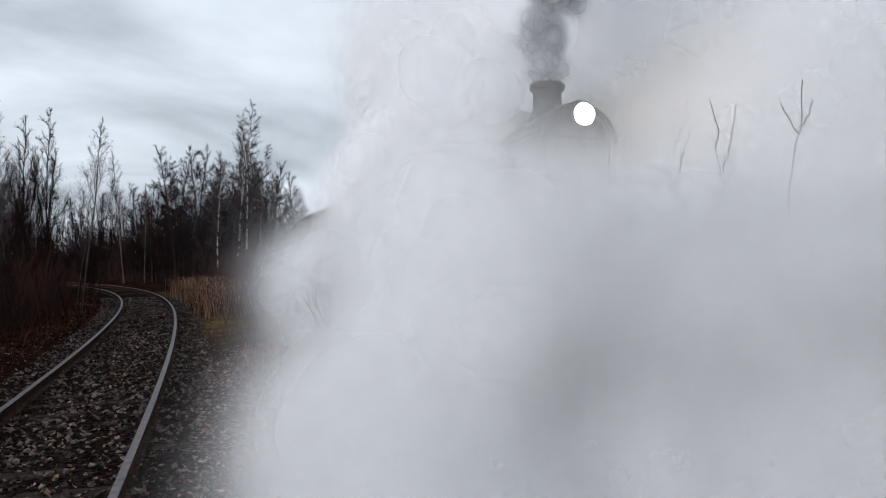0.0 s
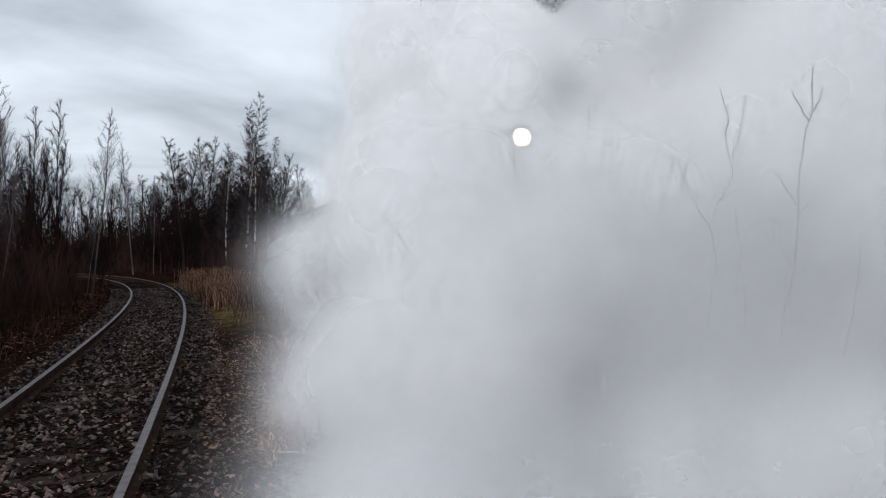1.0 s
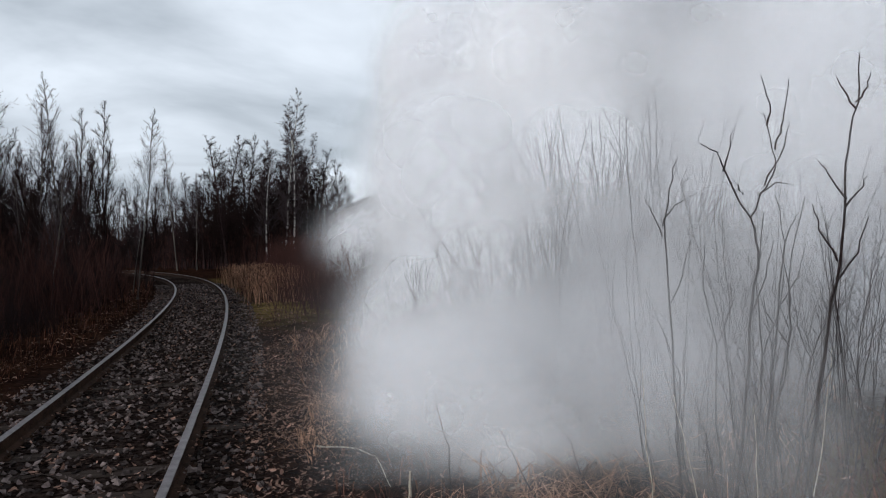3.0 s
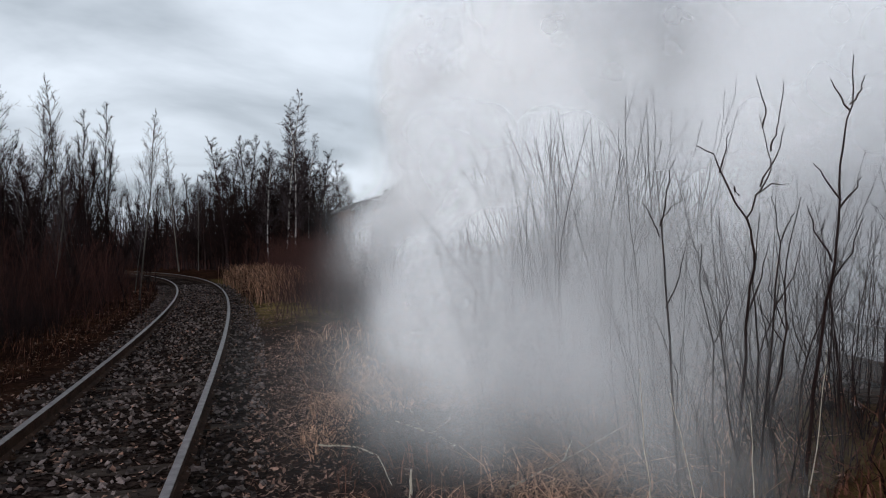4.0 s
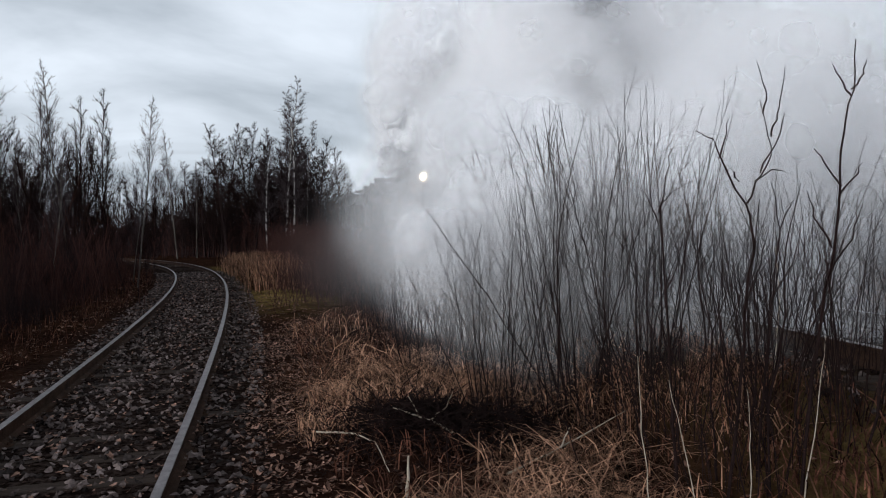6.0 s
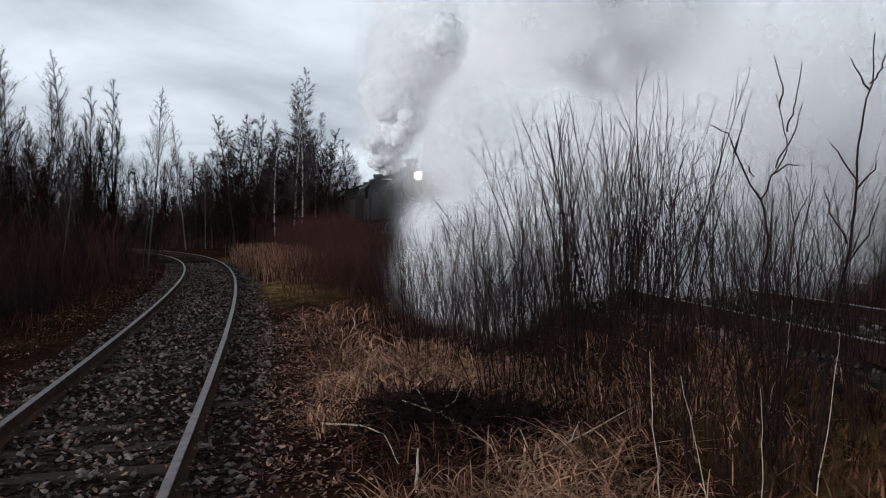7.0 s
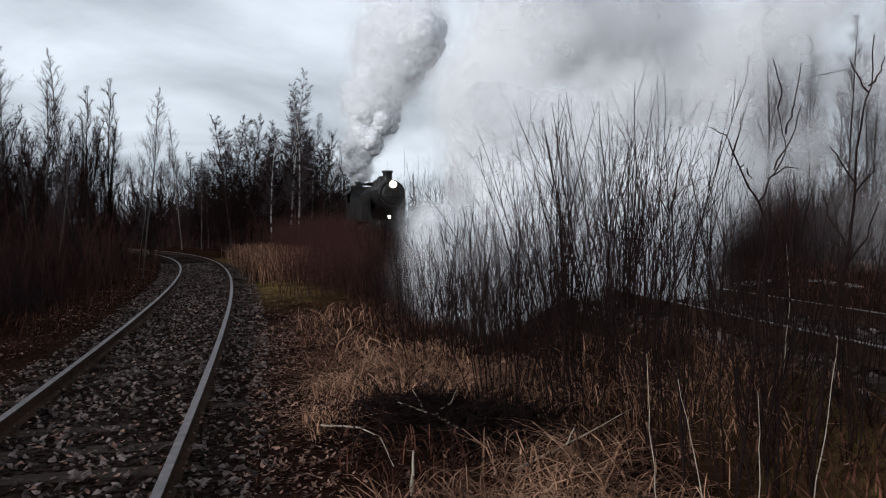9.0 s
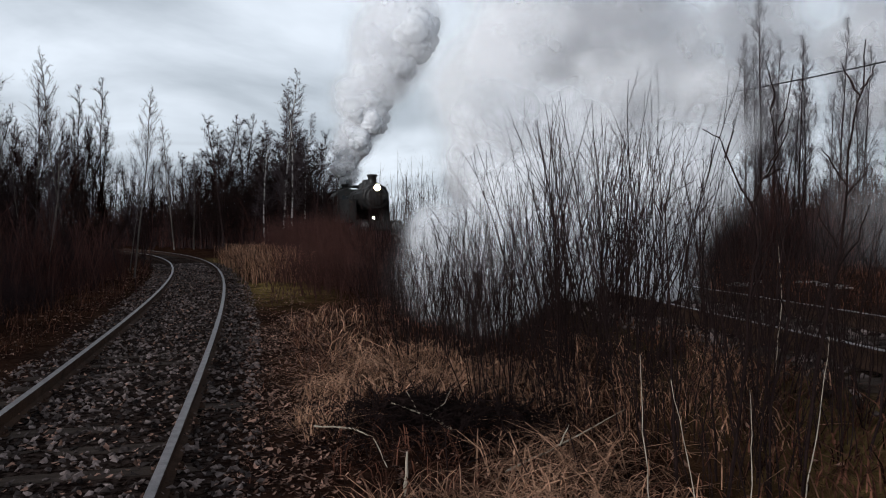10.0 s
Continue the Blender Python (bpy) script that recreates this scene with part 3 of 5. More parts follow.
def one_stem(rng, tubes, base, lean, length, girth, forks, fine=0.35, spread_a=0.75):
    line = wander(rng, base, lean, length, 9, 0.065, 0.03)
    tubes.add(line, taper(girth, girth * 0.22, 10), 5)
    for k in range(forks):
        u = 0.3 + 0.68 * (k + rng.random()) / forks
        i = min(int(u * 9), 8)
        p = line[i].lerp(line[i + 1], u * 9 - i)
        a = rng.uniform(0, 2 * math.pi)
        d = (line[i + 1] - line[i]).normalized() + Vector((math.cos(a), math.sin(a), 0.05)) * rng.uniform(0.7, 1.2) * spread_a
        tw = wander(rng, p, d, length * fine * (1.15 - u) * rng.uniform(0.6, 1.3), 5, 0.09, 0.06)
        r = girth * (1 - u * 0.7) * 0.6
        tubes.add(tw, taper(r, r * 0.4, 6), 4)
        if rng.random() < 0.7:
            e = tw[rng.randint(2, 4)]
            tubes.add(wander(rng, e, d + Vector((rng.gauss(0, 0.5), rng.gauss(0, 0.5), 0.2)), length * 0.1, 3, 0.1, 0.05), taper(r * 0.5, r * 0.3, 4), 3)


def shrub(seed, stems, height, girth, fan, forks, mat, label, foot=0.25, group="", fine=0.35):
    """A many-stemmed leafless shrub; each stem is a part."""
    rng = random.Random(seed)
    t = tagged(new("shrub"), label, "shrub", group)
    for k in range(stems):
        a, r = rng.uniform(0, 2 * math.pi), foot * math.sqrt(rng.random())
        tb = Tubes()
        one_stem(rng, tb, (r * math.cos(a), r * math.sin(a), -0.1), (math.cos(a) * fan * rng.random(), math.sin(a) * fan * rng.random(), 1),
                 height * rng.uniform(0.6, 1.05), girth * rng.uniform(0.7, 1.2), forks, fine)
        child("stem", tb.mesh("stem", mat), t)
    return t


def thicket(seed, n, w, height, mat, label, forks=7, girth=0.008):
    """A dense clump of thin stems that nobody could count."""
    rng = random.Random(seed)
    tb = Tubes()
    for _ in range(n):
        x, y = rng.gauss(0, w * 0.45), rng.gauss(0, w * 0.45)
        one_stem(rng, tb, (x, y, -0.15), (rng.gauss(0, 0.22), rng.gauss(0, 0.22), 1), height * rng.uniform(0.45, 1.05), girth, forks, 0.42, 0.6)
    return tagged(new("thicket", tb.mesh("thicket", mat)), label, "shrubs", kind="stuff")


def place(ob, x, y, rz=0.0, tilt=(0, 0), scale=1.0):
    ob.matrix_basis = pose(x, y, gz(x, y), tilt[0], tilt[1], rz) @ Matrix.Scale(scale, 4)
    return ob


def again(ob, x, y, rz, scale=1.0):
    c = copy_thing(ob, Matrix())
    return place(c, x, y, rz, scale=scale)


R = random.Random(11)
L_BIRCH = "tall leafless birch with pale bark beside the railway"
birch_a = place(bare_tree("birch_tree", 1, 12.4, 0.09, 0.2, 50, 18, M_BIRCH, M_FARTWIG, L_BIRCH, 0.07, 0.2, fine=0.0065), -11.0, 48.4)
birch_b = place(bare_tree("birch_tree", 2, 10.5, 0.07, 0.2, 44, 16, M_BIRCH, M_FARTWIG, L_BIRCH, 0.07, 0.22, fine=0.0065), -10.2, 47.0)
dark_a = place(bare_tree("bare_tree", 3, 9.4, 0.10, 0.34, 40, 18, M_BARK, M_TWIG, "dark leafless broad tree in the wood's edge", 0.0, 0.12, fine=0.0065), -13.8, 49.0)
dark_b = place(bare_tree("bare_tree", 4, 8.6, 0.07, 0.34, 34, 16, M_BARK, M_TWIG, "dark leafless tree with a rounded crown of twigs", 0.0, 0.1, stems=2, fine=0.0065), -15.6, 50.0)
thin_a = place(bare_tree("birch_sapling", 5, 7.0, 0.034, 0.26, 46, 9, M_POLE, M_FARTWIG, "slender leafless young birch by the track", 0.0, 0.28, fine=0.0036, rise=(1.5, 3.0)), -11.6, 22.0)
thin_b = place(bare_tree("birch_sapling", 6, 6.2, 0.026, 0.28, 40, 10, M_BARK, M_TWIG, "slender leafless young birch by the track", 0.0, 0.22, stems=3, fine=0.0034, rise=(1.6, 3.2)), -10.7, 22.6)
grey_a = place(bare_tree("birch_sapling", 7, 10.2, 0.05, 0.22, 48, 9, M_BARK, M_FARTWIG, "thin grey leafless tree behind the raised track", 0.0, 0.28, fine=0.0042, rise=(1.2, 2.6)), 11.9, 26.5)

# wood's edge round the bend
for x, y, h in ((-9.2, 48.0, 0.92), (-12.2, 50.0, 0.9), (-8.4, 49.5, 0.72), (-11.8, 47.2, 0.8), (-10.6, 49.4, 0.95)):
    again(birch_b, x, y, R.uniform(0, 360), h)
again(birch_a, -10.0, 50.5, 140, 0.95)
for x, y, h in ((-14.6, 47.5, 0.95), (-17.0, 51.0, 0.85), (-18.5, 52.0, 0.75), (-12.9, 52.0, 1.05), (-20.0, 55.0, 0.7), (-22.5, 57.0, 0.62), (-16.2, 52.0, 0.95), (-9.5, 53.0, 0.85), (-7.4, 52.0, 0.6),
                (-13.0, 48.2, 0.85), (-12.2, 51.5, 0.95), (-14.2, 51.0, 1.0), (-15.2, 48.5, 0.8), (-16.8, 49.4, 0.72), (-18.6, 50.2, 0.6), (-11.4, 52.5, 0.9), (-6.4, 54.0, 0.5)):
    again(R.choice((dark_a, dark_b)), x, y, R.uniform(0, 360), h)
again(thin_a, -18.3, 48.3, 10, 1.24)
again(thin_a, -17.4, 49.5, 60, 0.95)
again(thin_b, -20.8, 50.0, 90, 1.0)
again(thin_b, -24.0, 58.0, 20, 1.1)
for k in range(16):
    again(R.choice((dark_a, dark_b)), -21 - 2.6 * k + R.uniform(-1, 1), 58 + 1.0 * k + R.uniform(-3, 3), R.uniform(0, 360), R.uniform(0.5, 0.72))
for k in range(16):
    again(R.choice((dark_a, dark_b)), -7.5 - 0.95 * k + R.uniform(-0.5, 0.5), 53.5 + 0.3 * k + R.uniform(-1.0, 3.0), R.uniform(0, 360), R.uniform(0.75, 1.0) - 0.018 * k)
for k in range(14):
    again(R.choice((dark_a, dark_b)), -15.2 - 0.7 * k + R.uniform(-0.6, 0.6), 18.0 + 1.2 * k + R.uniform(-1.0, 1.0), R.uniform(0, 360), R.uniform(0.48, 0.66))
for k in range(26):
    again(R.choice((dark_a, dark_b)), -8.6 - 0.42 * k + R.uniform(-0.5, 0.5), 46.5 + 0.16 * k + R.uniform(-0.5, 4.0), R.uniform(0, 360), (0.92 if k < 12 else 0.8) * R.uniform(0.8, 1.05) - 0.008 * k)
# young trees on the near side of the bend
for k in range(14):
    again(R.choice((thin_a, thin_a, thin_b)), -10.8 - 0.32 * k + R.uniform(-0.5, 0.5), 17.5 + 0.5 * k + R.uniform(-1.5, 2.5), R.uniform(0, 360), R.uniform(0.5, 0.8))
for x, y, h in ((-12.6, 21.5, 0.9), (-13.1, 20.3, 0.83), (-10.3, 23.6, 0.92), (-13.9, 21.0, 0.98), (-15.0, 24.0, 1.0), (-13.2, 26.0, 0.85), (-16.5, 27.0, 1.05), (-12.2, 28.5, 0.8), (-11.3, 18.6, 0.7), (-14.6, 30.0, 0.85),
                (-10.9, 16.0, 0.82), (-10.2, 14.6, 0.75), (-15.5, 33.0, 0.8), (-12.0, 17.5, 0.75), (-10.9, 21.8, 0.95), (-13.5, 23.4, 0.9), (-14.3, 25.4, 0.8), (-12.4, 24.6, 0.6), (-11.6, 26.2, 0.55)):
    again(R.choice((thin_a, thin_b)), x, y, R.uniform(0, 360), h)
for x, y, h in ((-16.0, 24.5, 0.48), (-17.5, 28.0, 0.55), (-14.8, 27.5, 0.42), (-19.0, 31.0, 0.55), (-13.8, 23.2, 0.4), (-15.3, 20.5, 0.45), (-14.2, 18.8, 0.42), (-16.5, 22.0, 0.5), (-13.0, 30.5, 0.36), (-17.0, 34.0, 0.5), (-20, 36, 0.55), (-22, 40, 0.6)):
    again(R.choice((dark_a, dark_b)), x, y, R.uniform(0, 360), h)
# trees beyond the raised line
for k in range(30):
    x = 12.4 + 0.5 * k + R.uniform(-0.4, 0.4)
    again(grey_a, x, 28.5 + R.uniform(-2.0, 5.0) - 0.2 * k, R.uniform(0, 360), R.uniform(0.6, 0.82))
for k in range(12):
    again(R.choice((dark_a, dark_b)), 13.0 + 1.4 * k, 33.0 - 0.4 * k + R.uniform(-1, 2), R.uniform(0, 360), R.uniform(0.5, 0.7))
for k in range(28):
    again(grey_a, 12.8 + 0.4 * k + R.uniform(-0.4, 0.4), 29.5 + R.uniform(-2.0, 4.0) - 0.2 * k, R.uniform(0, 360), R.uniform(0.72, 0.95))

# undergrowth
L_DARK = "dense dark leafless undergrowth at the wood's edge"
L_RED = "dense red-brown leafless willow scrub"
th_dark = [place(thicket(20 + k, 90, 2.4, 2.7, M_BARK if k else M_RED, L_DARK, 9, 0.010), *p) for k, p in enumerate(((-9.9, 17.0), (-10.9, 19.0)))]
th_red = [place(thicket(30 + k, 80, 1.9, 2.1, M_RED, L_RED, 8, 0.007), *p) for k, p in enumerate(((-2.9, 17.5), (-3.6, 21.0)))]
for k in range(40):
    s = 5 + 0.95 * k
    for row, side, size in ((0, 2.7, 0.3), (1, 4.0, 0.62), (2, 5.8, 0.95), (3, 7.8, 1.15)):
        x, y, _ = on(T1, s, -side - R.uniform(0, 0.9))
        if math.hypot(x, y) > 6.0 and (row < 2 or k % 2):
            again(R.choice(th_dark), float(x), float(y), R.uniform(0, 360), size * R.uniform(0.85, 1.2))
for k in range(34):
    again(R.choice(th_dark), -5.5 - 0.72 * k + R.uniform(-0.6, 0.6), 47.5 + 0.38 * k + R.uniform(-1.2, 2.0), R.uniform(0, 360), R.uniform(1.1, 1.7))
th_grey = place(thicket(35, 60, 2.4, 2.6, M_FARTWIG, "grey-brown leafless scrub beyond the raised track", 8, 0.008), 13.0, 31.0)
for k in range(30):
    again(th_grey, 11.0 + 0.75 * k, 31.5 - 0.2 * k + R.uniform(-2.0, 3), R.uniform(0, 360), R.uniform(0.9, 1.35))
for k in range(46):
    again(R.choice(th_dark), 11.0 + 0.43 * k + R.uniform(-0.4, 0.4), 29.8 - 0.2 * k + R.uniform(-1.2, 2.2), R.uniform(0, 360), R.uniform(1.15, 1.6))
for k in range(44):
    s = 11.5 + 0.66 * k
    x, y, _ = on(T2, s, -4.2 - R.uniform(-1.2, 1.4))
    again(R.choice(th_red), float(x), float(y), R.uniform(0, 360), R.uniform(0.65, 1.0) + 0.007 * k)
for k in range(16):
    x, y, _ = on(T2, 22 + 1.2 * k, -2.9 - R.uniform(0, 0.8))
    again(R.choice(th_red), float(x), float(y), R.uniform(0, 360), R.uniform(1.0, 1.4))


def far_wood(n, seed):
    """The wood all round, far off."""
    rng = random.Random(seed)
    tb = Tubes()
    for k in range(n):
        a = 2 * math.pi * (k + rng.random()) / n
        d = rng.uniform(75, 130)
        x, y = d * math.sin(a), d * math.cos(a)
        h = rng.uniform(4.5, 9.0)
        line = wander(rng, (x, y, -0.3), (rng.gauss(0, 0.04), rng.gauss(0, 0.04), 1), h, 5, 0.03)
        tb.add(line, taper(0.11, 0.02, 6), 4)
        for j in range(16):
            u = rng.uniform(0.05, 0.95)
            i = min(int(u * 5), 4)
            b = rng.uniform(0, 2 * math.pi)
            tb.add(wander(rng, line[i].lerp(line[i + 1], u * 5 - i), (math.cos(b), math.sin(b), 1.0), h * 0.3 * (1.1 - u), 3, 0.2), taper(0.05, 0.02, 4), 3)
    tagged(new("far_wood", tb.mesh("far_wood", M_BARK)), "dark leafless wood in the distance", "woods", kind="stuff")


far_wood(1500, 9)

# willow shrubs between the tracks
L_WILLOW = "leafless willow shrub with upright dark stems in dry grass"
big = place(shrub(41, 19, 3.0, 0.008, 0.5, 9, M_TWIG, L_WILLOW, 0.3, "willows", 0.34), 1.25, 6.7, 0)
mid = place(shrub(42, 17, 2.75, 0.0075, 0.46, 9, M_TWIG, L_WILLOW, 0.3, "willows", 0.36), 1.95, 7.3, 0)
low = place(shrub(43, 19, 2.1, 0.006, 0.42, 9, M_TWIG, L_WILLOW, 0.4, "willows", 0.38), 0.1, 9.2, 0)
for src, x, y, h in ((big, 1.8, 6.5, 0.92), (mid, 0.75, 7.4, 0.93), (mid, 1.35, 7.9, 1.05), (low, 0.7, 8.6, 1.1), (low, -0.45, 10.0, 1.0), (low, 0.5, 10.2, 1.05), (low, 1.2, 9.3, 1.15), (mid, 2.2, 8.4, 0.95),
                     (low, 1.9, 10.5, 1.0), (low, -0.9, 11.5, 0.95), (low, 0.3, 12.0, 1.0), (big, 2.75, 7.2, 0.7), (low, -0.2, 8.4, 0.85), (mid, 0.45, 6.6, 0.75)):
    again(src, x, y, R.uniform(0, 360), h)


def wand_shrub(seed, stems, height, girth, fan, foot, label):
    """A willow of long straight wands that fork narrowly in their upper half."""
    rng = random.Random(seed)
    t = tagged(new("shrub"), label, "shrub", "willows")
    for k in range(stems):
        a, q = rng.uniform(0, 2 * math.pi), math.sqrt(rng.random())
        tb = Tubes()
        length, g = height * rng.uniform(0.62, 1.04), girth * rng.uniform(0.7, 1.25)
        line = wander(rng, (foot * q * math.cos(a), foot * q * math.sin(a), -0.1), (math.cos(a) * fan * q, math.sin(a) * fan * q, 1), length, 11, 0.045, 0.02)
        tb.add(line, taper(g, g * 0.3, 12), 5)
        for j in range(rng.randint(4, 7)):
            u = rng.uniform(0.3, 0.93)
            i = min(int(u * 11), 10)
            b = rng.uniform(0, 2 * math.pi)
            d = (line[i + 1] - line[i]).normalized() + Vector((math.cos(b), math.sin(b), 0.1)) * rng.uniform(0.3, 0.62)
            tw = wander(rng, line[i].lerp(line[i + 1], u * 11 - i), d, length * rng.uniform(0.14, 0.34) * (1.25 - u * 0.6), 6, 0.06, 0.05)
            tb.add(tw, taper(g * (1 - u * 0.5) * 0.62, g * 0.24, 7), 4)
            if rng.random() < 0.5:
                tb.add(wander(rng, tw[3], d + Vector((rng.gauss(0, 0.4), rng.gauss(0, 0.4), 0.1)), length * 0.09, 3, 0.08, 0.04), taper(g * 0.34, g * 0.2, 4), 3)
        child("stem", tb.mesh("stem", M_TWIG), t)
    return t


L_WAND = "dense leafless willow shrub of long dark wands in dry grass"
wand_a = place(wand_shrub(61, 24, 3.0, 0.0095, 0.36, 0.38, L_WAND), 1.95, 8.2)
wand_b = place(wand_shrub(62, 20, 2.4, 0.008, 0.4, 0.42, L_WAND), 0.75, 8.7)
for src, x, y, h in ((wand_a, 1.45, 8.5, 0.95), (wand_b, 0.25, 9.4, 0.88), (wand_b, -0.35, 10.2, 0.82),
                     (wand_b, 0.9, 9.9, 0.95), (wand_b, 0.2, 11.2, 0.85)):
    again(src, x, y, R.uniform(0, 360), h)


def forked_shrub(label, stems):
    """A sparse shrub whose stems fork: each stem is (girth, lines), a line a run of (across, up, away)."""
    t = tagged(new("shrub"), label, "shrub", "willows")
    for girth, lines in stems:
        tb = Tubes()
        for k, line in enumerate(lines):
            pts = [Vector((u, w, z)) for u, z, w in line]
            dense = []
            for a, b in zip(pts, pts[1:]):
                for j in range(3):
                    q = a.lerp(b, j / 3)
                    dense.append(q + Vector((R.gauss(0, 0.006), R.gauss(0, 0.006), 0)))
            dense.append(pts[-1])
            g = girth * (1 if k == 0 else 0.55)
            tb.add(dense, taper(g * 0.8, g * (0.22 if k == 0 else 0.3), len(dense)), 6)
        child("stem", tb.mesh("stem", M_TWIG), t)
    return t


near = forked_shrub("sparse young willow with forked bare stems close to the path", [
    (0.013, [((-0.12, -0.1, 0), (-0.02, 0.85, 0), (0.02, 1.35, 0.02), (0.07, 1.65, 0.03), (0.02, 1.86, 0.04), (-0.13, 2.14, 0.05), (-0.17, 2.26, 0.05), (-0.28, 2.31, 0.04)),
             ((-0.13, 2.14, 0.05), (-0.1, 2.25, 0.07), (-0.06, 2.4, 0.08)),
             ((0.02, 1.86, 0.04), (0.07, 2.0, 0.0), (0.13, 2.1, -0.02), (0.13, 2.26, -0.03), (0.07, 2.48, -0.04)),
             ((0.13, 2.26, -0.03), (0.17, 2.36, -0.02), (0.2, 2.47, -0.02), (0.23, 2.68, -0.02)),
             ((0.1, 2.4, -0.04), (0.1, 2.52, -0.05), (0.05, 2.7, -0.05)),
             ((0.09, 2.05, 0.0), (0.2, 2.22, 0.04), (0.27, 2.44, 0.05)),
             ((0.07, 2.0, 0.0), (0.17, 2.07, 0.02), (0.25, 2.06, 0.03)),
             ((-0.02, 2.0, 0.04), (-0.09, 2.08, 0.0), (-0.13, 2.05, -0.03)),
             ((0.02, 1.3, 0.0), (0.12, 1.5, 0.05), (0.18, 1.72, 0.08))]),
    (0.011, [((0.1, -0.1, 0.1), (0.15, 0.6, 0.1), (0.22, 1.3, 0.12), (0.26, 1.7, 0.12), (0.22, 2.0, 0.14)),
             ((0.22, 1.3, 0.12), (0.34, 1.5, 0.1), (0.38, 1.72, 0.08)), ((0.26, 1.7, 0.12), (0.32, 1.85, 0.12), (0.36, 1.9, 0.12))]),
    (0.011, [((-0.35, -0.1, 0.2), (-0.38, 0.7, 0.2), (-0.42, 1.3, 0.2), (-0.46, 1.75, 0.2), (-0.42, 2.05, 0.2), (-0.36, 2.24, 0.2)),
             ((-0.46, 1.75, 0.2), (-0.52, 1.9, 0.2), (-0.57, 2.0, 0.2)), ((-0.46, 1.82, 0.2), (-0.38, 1.95, 0.22), (-0.24, 2.02, 0.2)),
             ((-0.42, 1.3, 0.2), (-0.34, 1.5, 0.18), (-0.3, 1.72, 0.16))])])
near_c = forked_shrub("cluster of dark upright willow stems close to the path", [
    (0.012, [((-0.05, -0.1, 0), (-0.03, 0.5, 0), (0.02, 1.0, 0.02), (-0.02, 1.45, 0.03), (0.03, 1.9, 0.03)), ((0.02, 1.0, 0.02), (0.12, 1.3, 0), (0.14, 1.62, 0))]),
    (0.011, [((0.12, -0.1, 0.05), (0.1, 0.6, 0.05), (0.2, 1.15, 0.05), (0.21, 1.6, 0.05), (0.3, 2.0, 0.05)), ((0.2, 1.15, 0.05), (0.11, 1.4, 0.08), (0.1, 1.6, 0.08))]),
    (0.010, [((-0.2, -0.1, 0.1), (-0.26, 0.55, 0.1), (-0.24, 1.05, 0.1), (-0.33, 1.42, 0.1), (-0.32, 1.7, 0.1)), ((-0.24, 1.05, 0.1), (-0.15, 1.32, 0.1), (-0.16, 1.5, 0.1))]),
    (0.009, [((0.25, -0.1, -0.1), (0.32, 0.5, -0.1), (0.4, 0.95, -0.1), (0.42, 1.3, -0.1)), ((0.32, 0.5, -0.1), (0.26, 0.85, -0.08), (0.3, 1.15, -0.08))]),
    (0.009, [((-0.45, -0.1, 0.15), (-0.5, 0.45, 0.15), (-0.46, 0.85, 0.15), (-0.62, 1.22, 0.15), (-0.66, 1.24, 0.15)), ((-0.46, 0.85, 0.15), (-0.42, 1.2, 0.15))])])
near_c.matrix_basis = pose(2.0, 4.45, -0.03)
near.matrix_basis = pose(1.84, 4.25, -0.03)
near_b = forked_shrub("tall bare willow stems with upright forks close to the path", [
    (0.014, [((0, -0.1, 0), (0.05, 0.7, 0), (0.13, 1.25, 0), (0.2, 1.6, 0), (0.24, 1.95, 0.02), (0.26, 2.25, 0.02), (0.31, 2.5, 0.02), (0.33, 2.78, 0.02)),
             ((0.3, 2.46, 0.02), (0.25, 2.58, 0.05), (0.22, 2.65, 0.06)), ((0.31, 2.5, 0.02), (0.36, 2.58, 0.0), (0.38, 2.66, 0.0)),
             ((0.24, 1.95, 0.02), (0.16, 2.1, 0.04), (0.11, 2.17, 0.05)), ((0.24, 1.9, 0.02), (0.33, 2.02, 0.0), (0.36, 2.08, 0.0)),
             ((0.2, 1.6, 0), (0.1, 1.78, 0.03), (0.07, 1.93, 0.05)), ((0.17, 1.45, 0), (0.28, 1.65, -0.03), (0.34, 1.85, -0.04))]),
    (0.012, [((0.3, -0.1, -0.1), (0.35, 0.5, -0.1), (0.42, 1.0, -0.1), (0.52, 1.5, -0.1), (0.55, 1.9, -0.1), (0.54, 2.2, -0.1)),
             ((0.42, 1.0, -0.1), (0.5, 1.2, -0.05), (0.62, 1.35, -0.05))]),
    (0.010, [((-0.1, -0.1, 0.1), (-0.12, 0.6, 0.12), (-0.02, 1.1, 0.15), (0.0, 1.4, 0.15), (-0.06, 1.7, 0.16)), ((-0.02, 1.1, 0.15), (-0.14, 1.3, 0.15), (-0.16, 1.42, 0.15))]),
    (0.010, [((0.15, -0.1, 0.25), (0.1, 0.6, 0.25), (0.16, 1.0, 0.25), (0.3, 1.35, 0.25), (0.36, 1.6, 0.25)), ((0.16, 1.0, 0.25), (0.08, 1.2, 0.25), (0.06, 1.45, 0.25))])])
near_b.matrix_basis = pose(2.04, 4.0, -0.03)
for src, x, y, h in ((mid, 1.65, 5.1, 0.75), (mid, 2.2, 4.9, 0.72), (low, 1.5, 5.6, 0.85), (big, 2.5, 5.4, 0.62), (low, 2.6, 4.4, 0.7), (low, 2.05, 4.2, 0.72), (low, 1.75, 4.4, 0.62), (mid, 2.4, 4.15, 0.6), (low, 3.0, 5.0, 0.8),
                     (mid, 2.9, 6.0, 0.7), (low, 2.3, 6.3, 0.95), (low, 1.1, 6.2, 0.8), (low, 3.2, 7.2, 0.8), (low, 2.6, 8.8, 0.95)):
    again(src, x, y, R.uniform(0, 360), h)
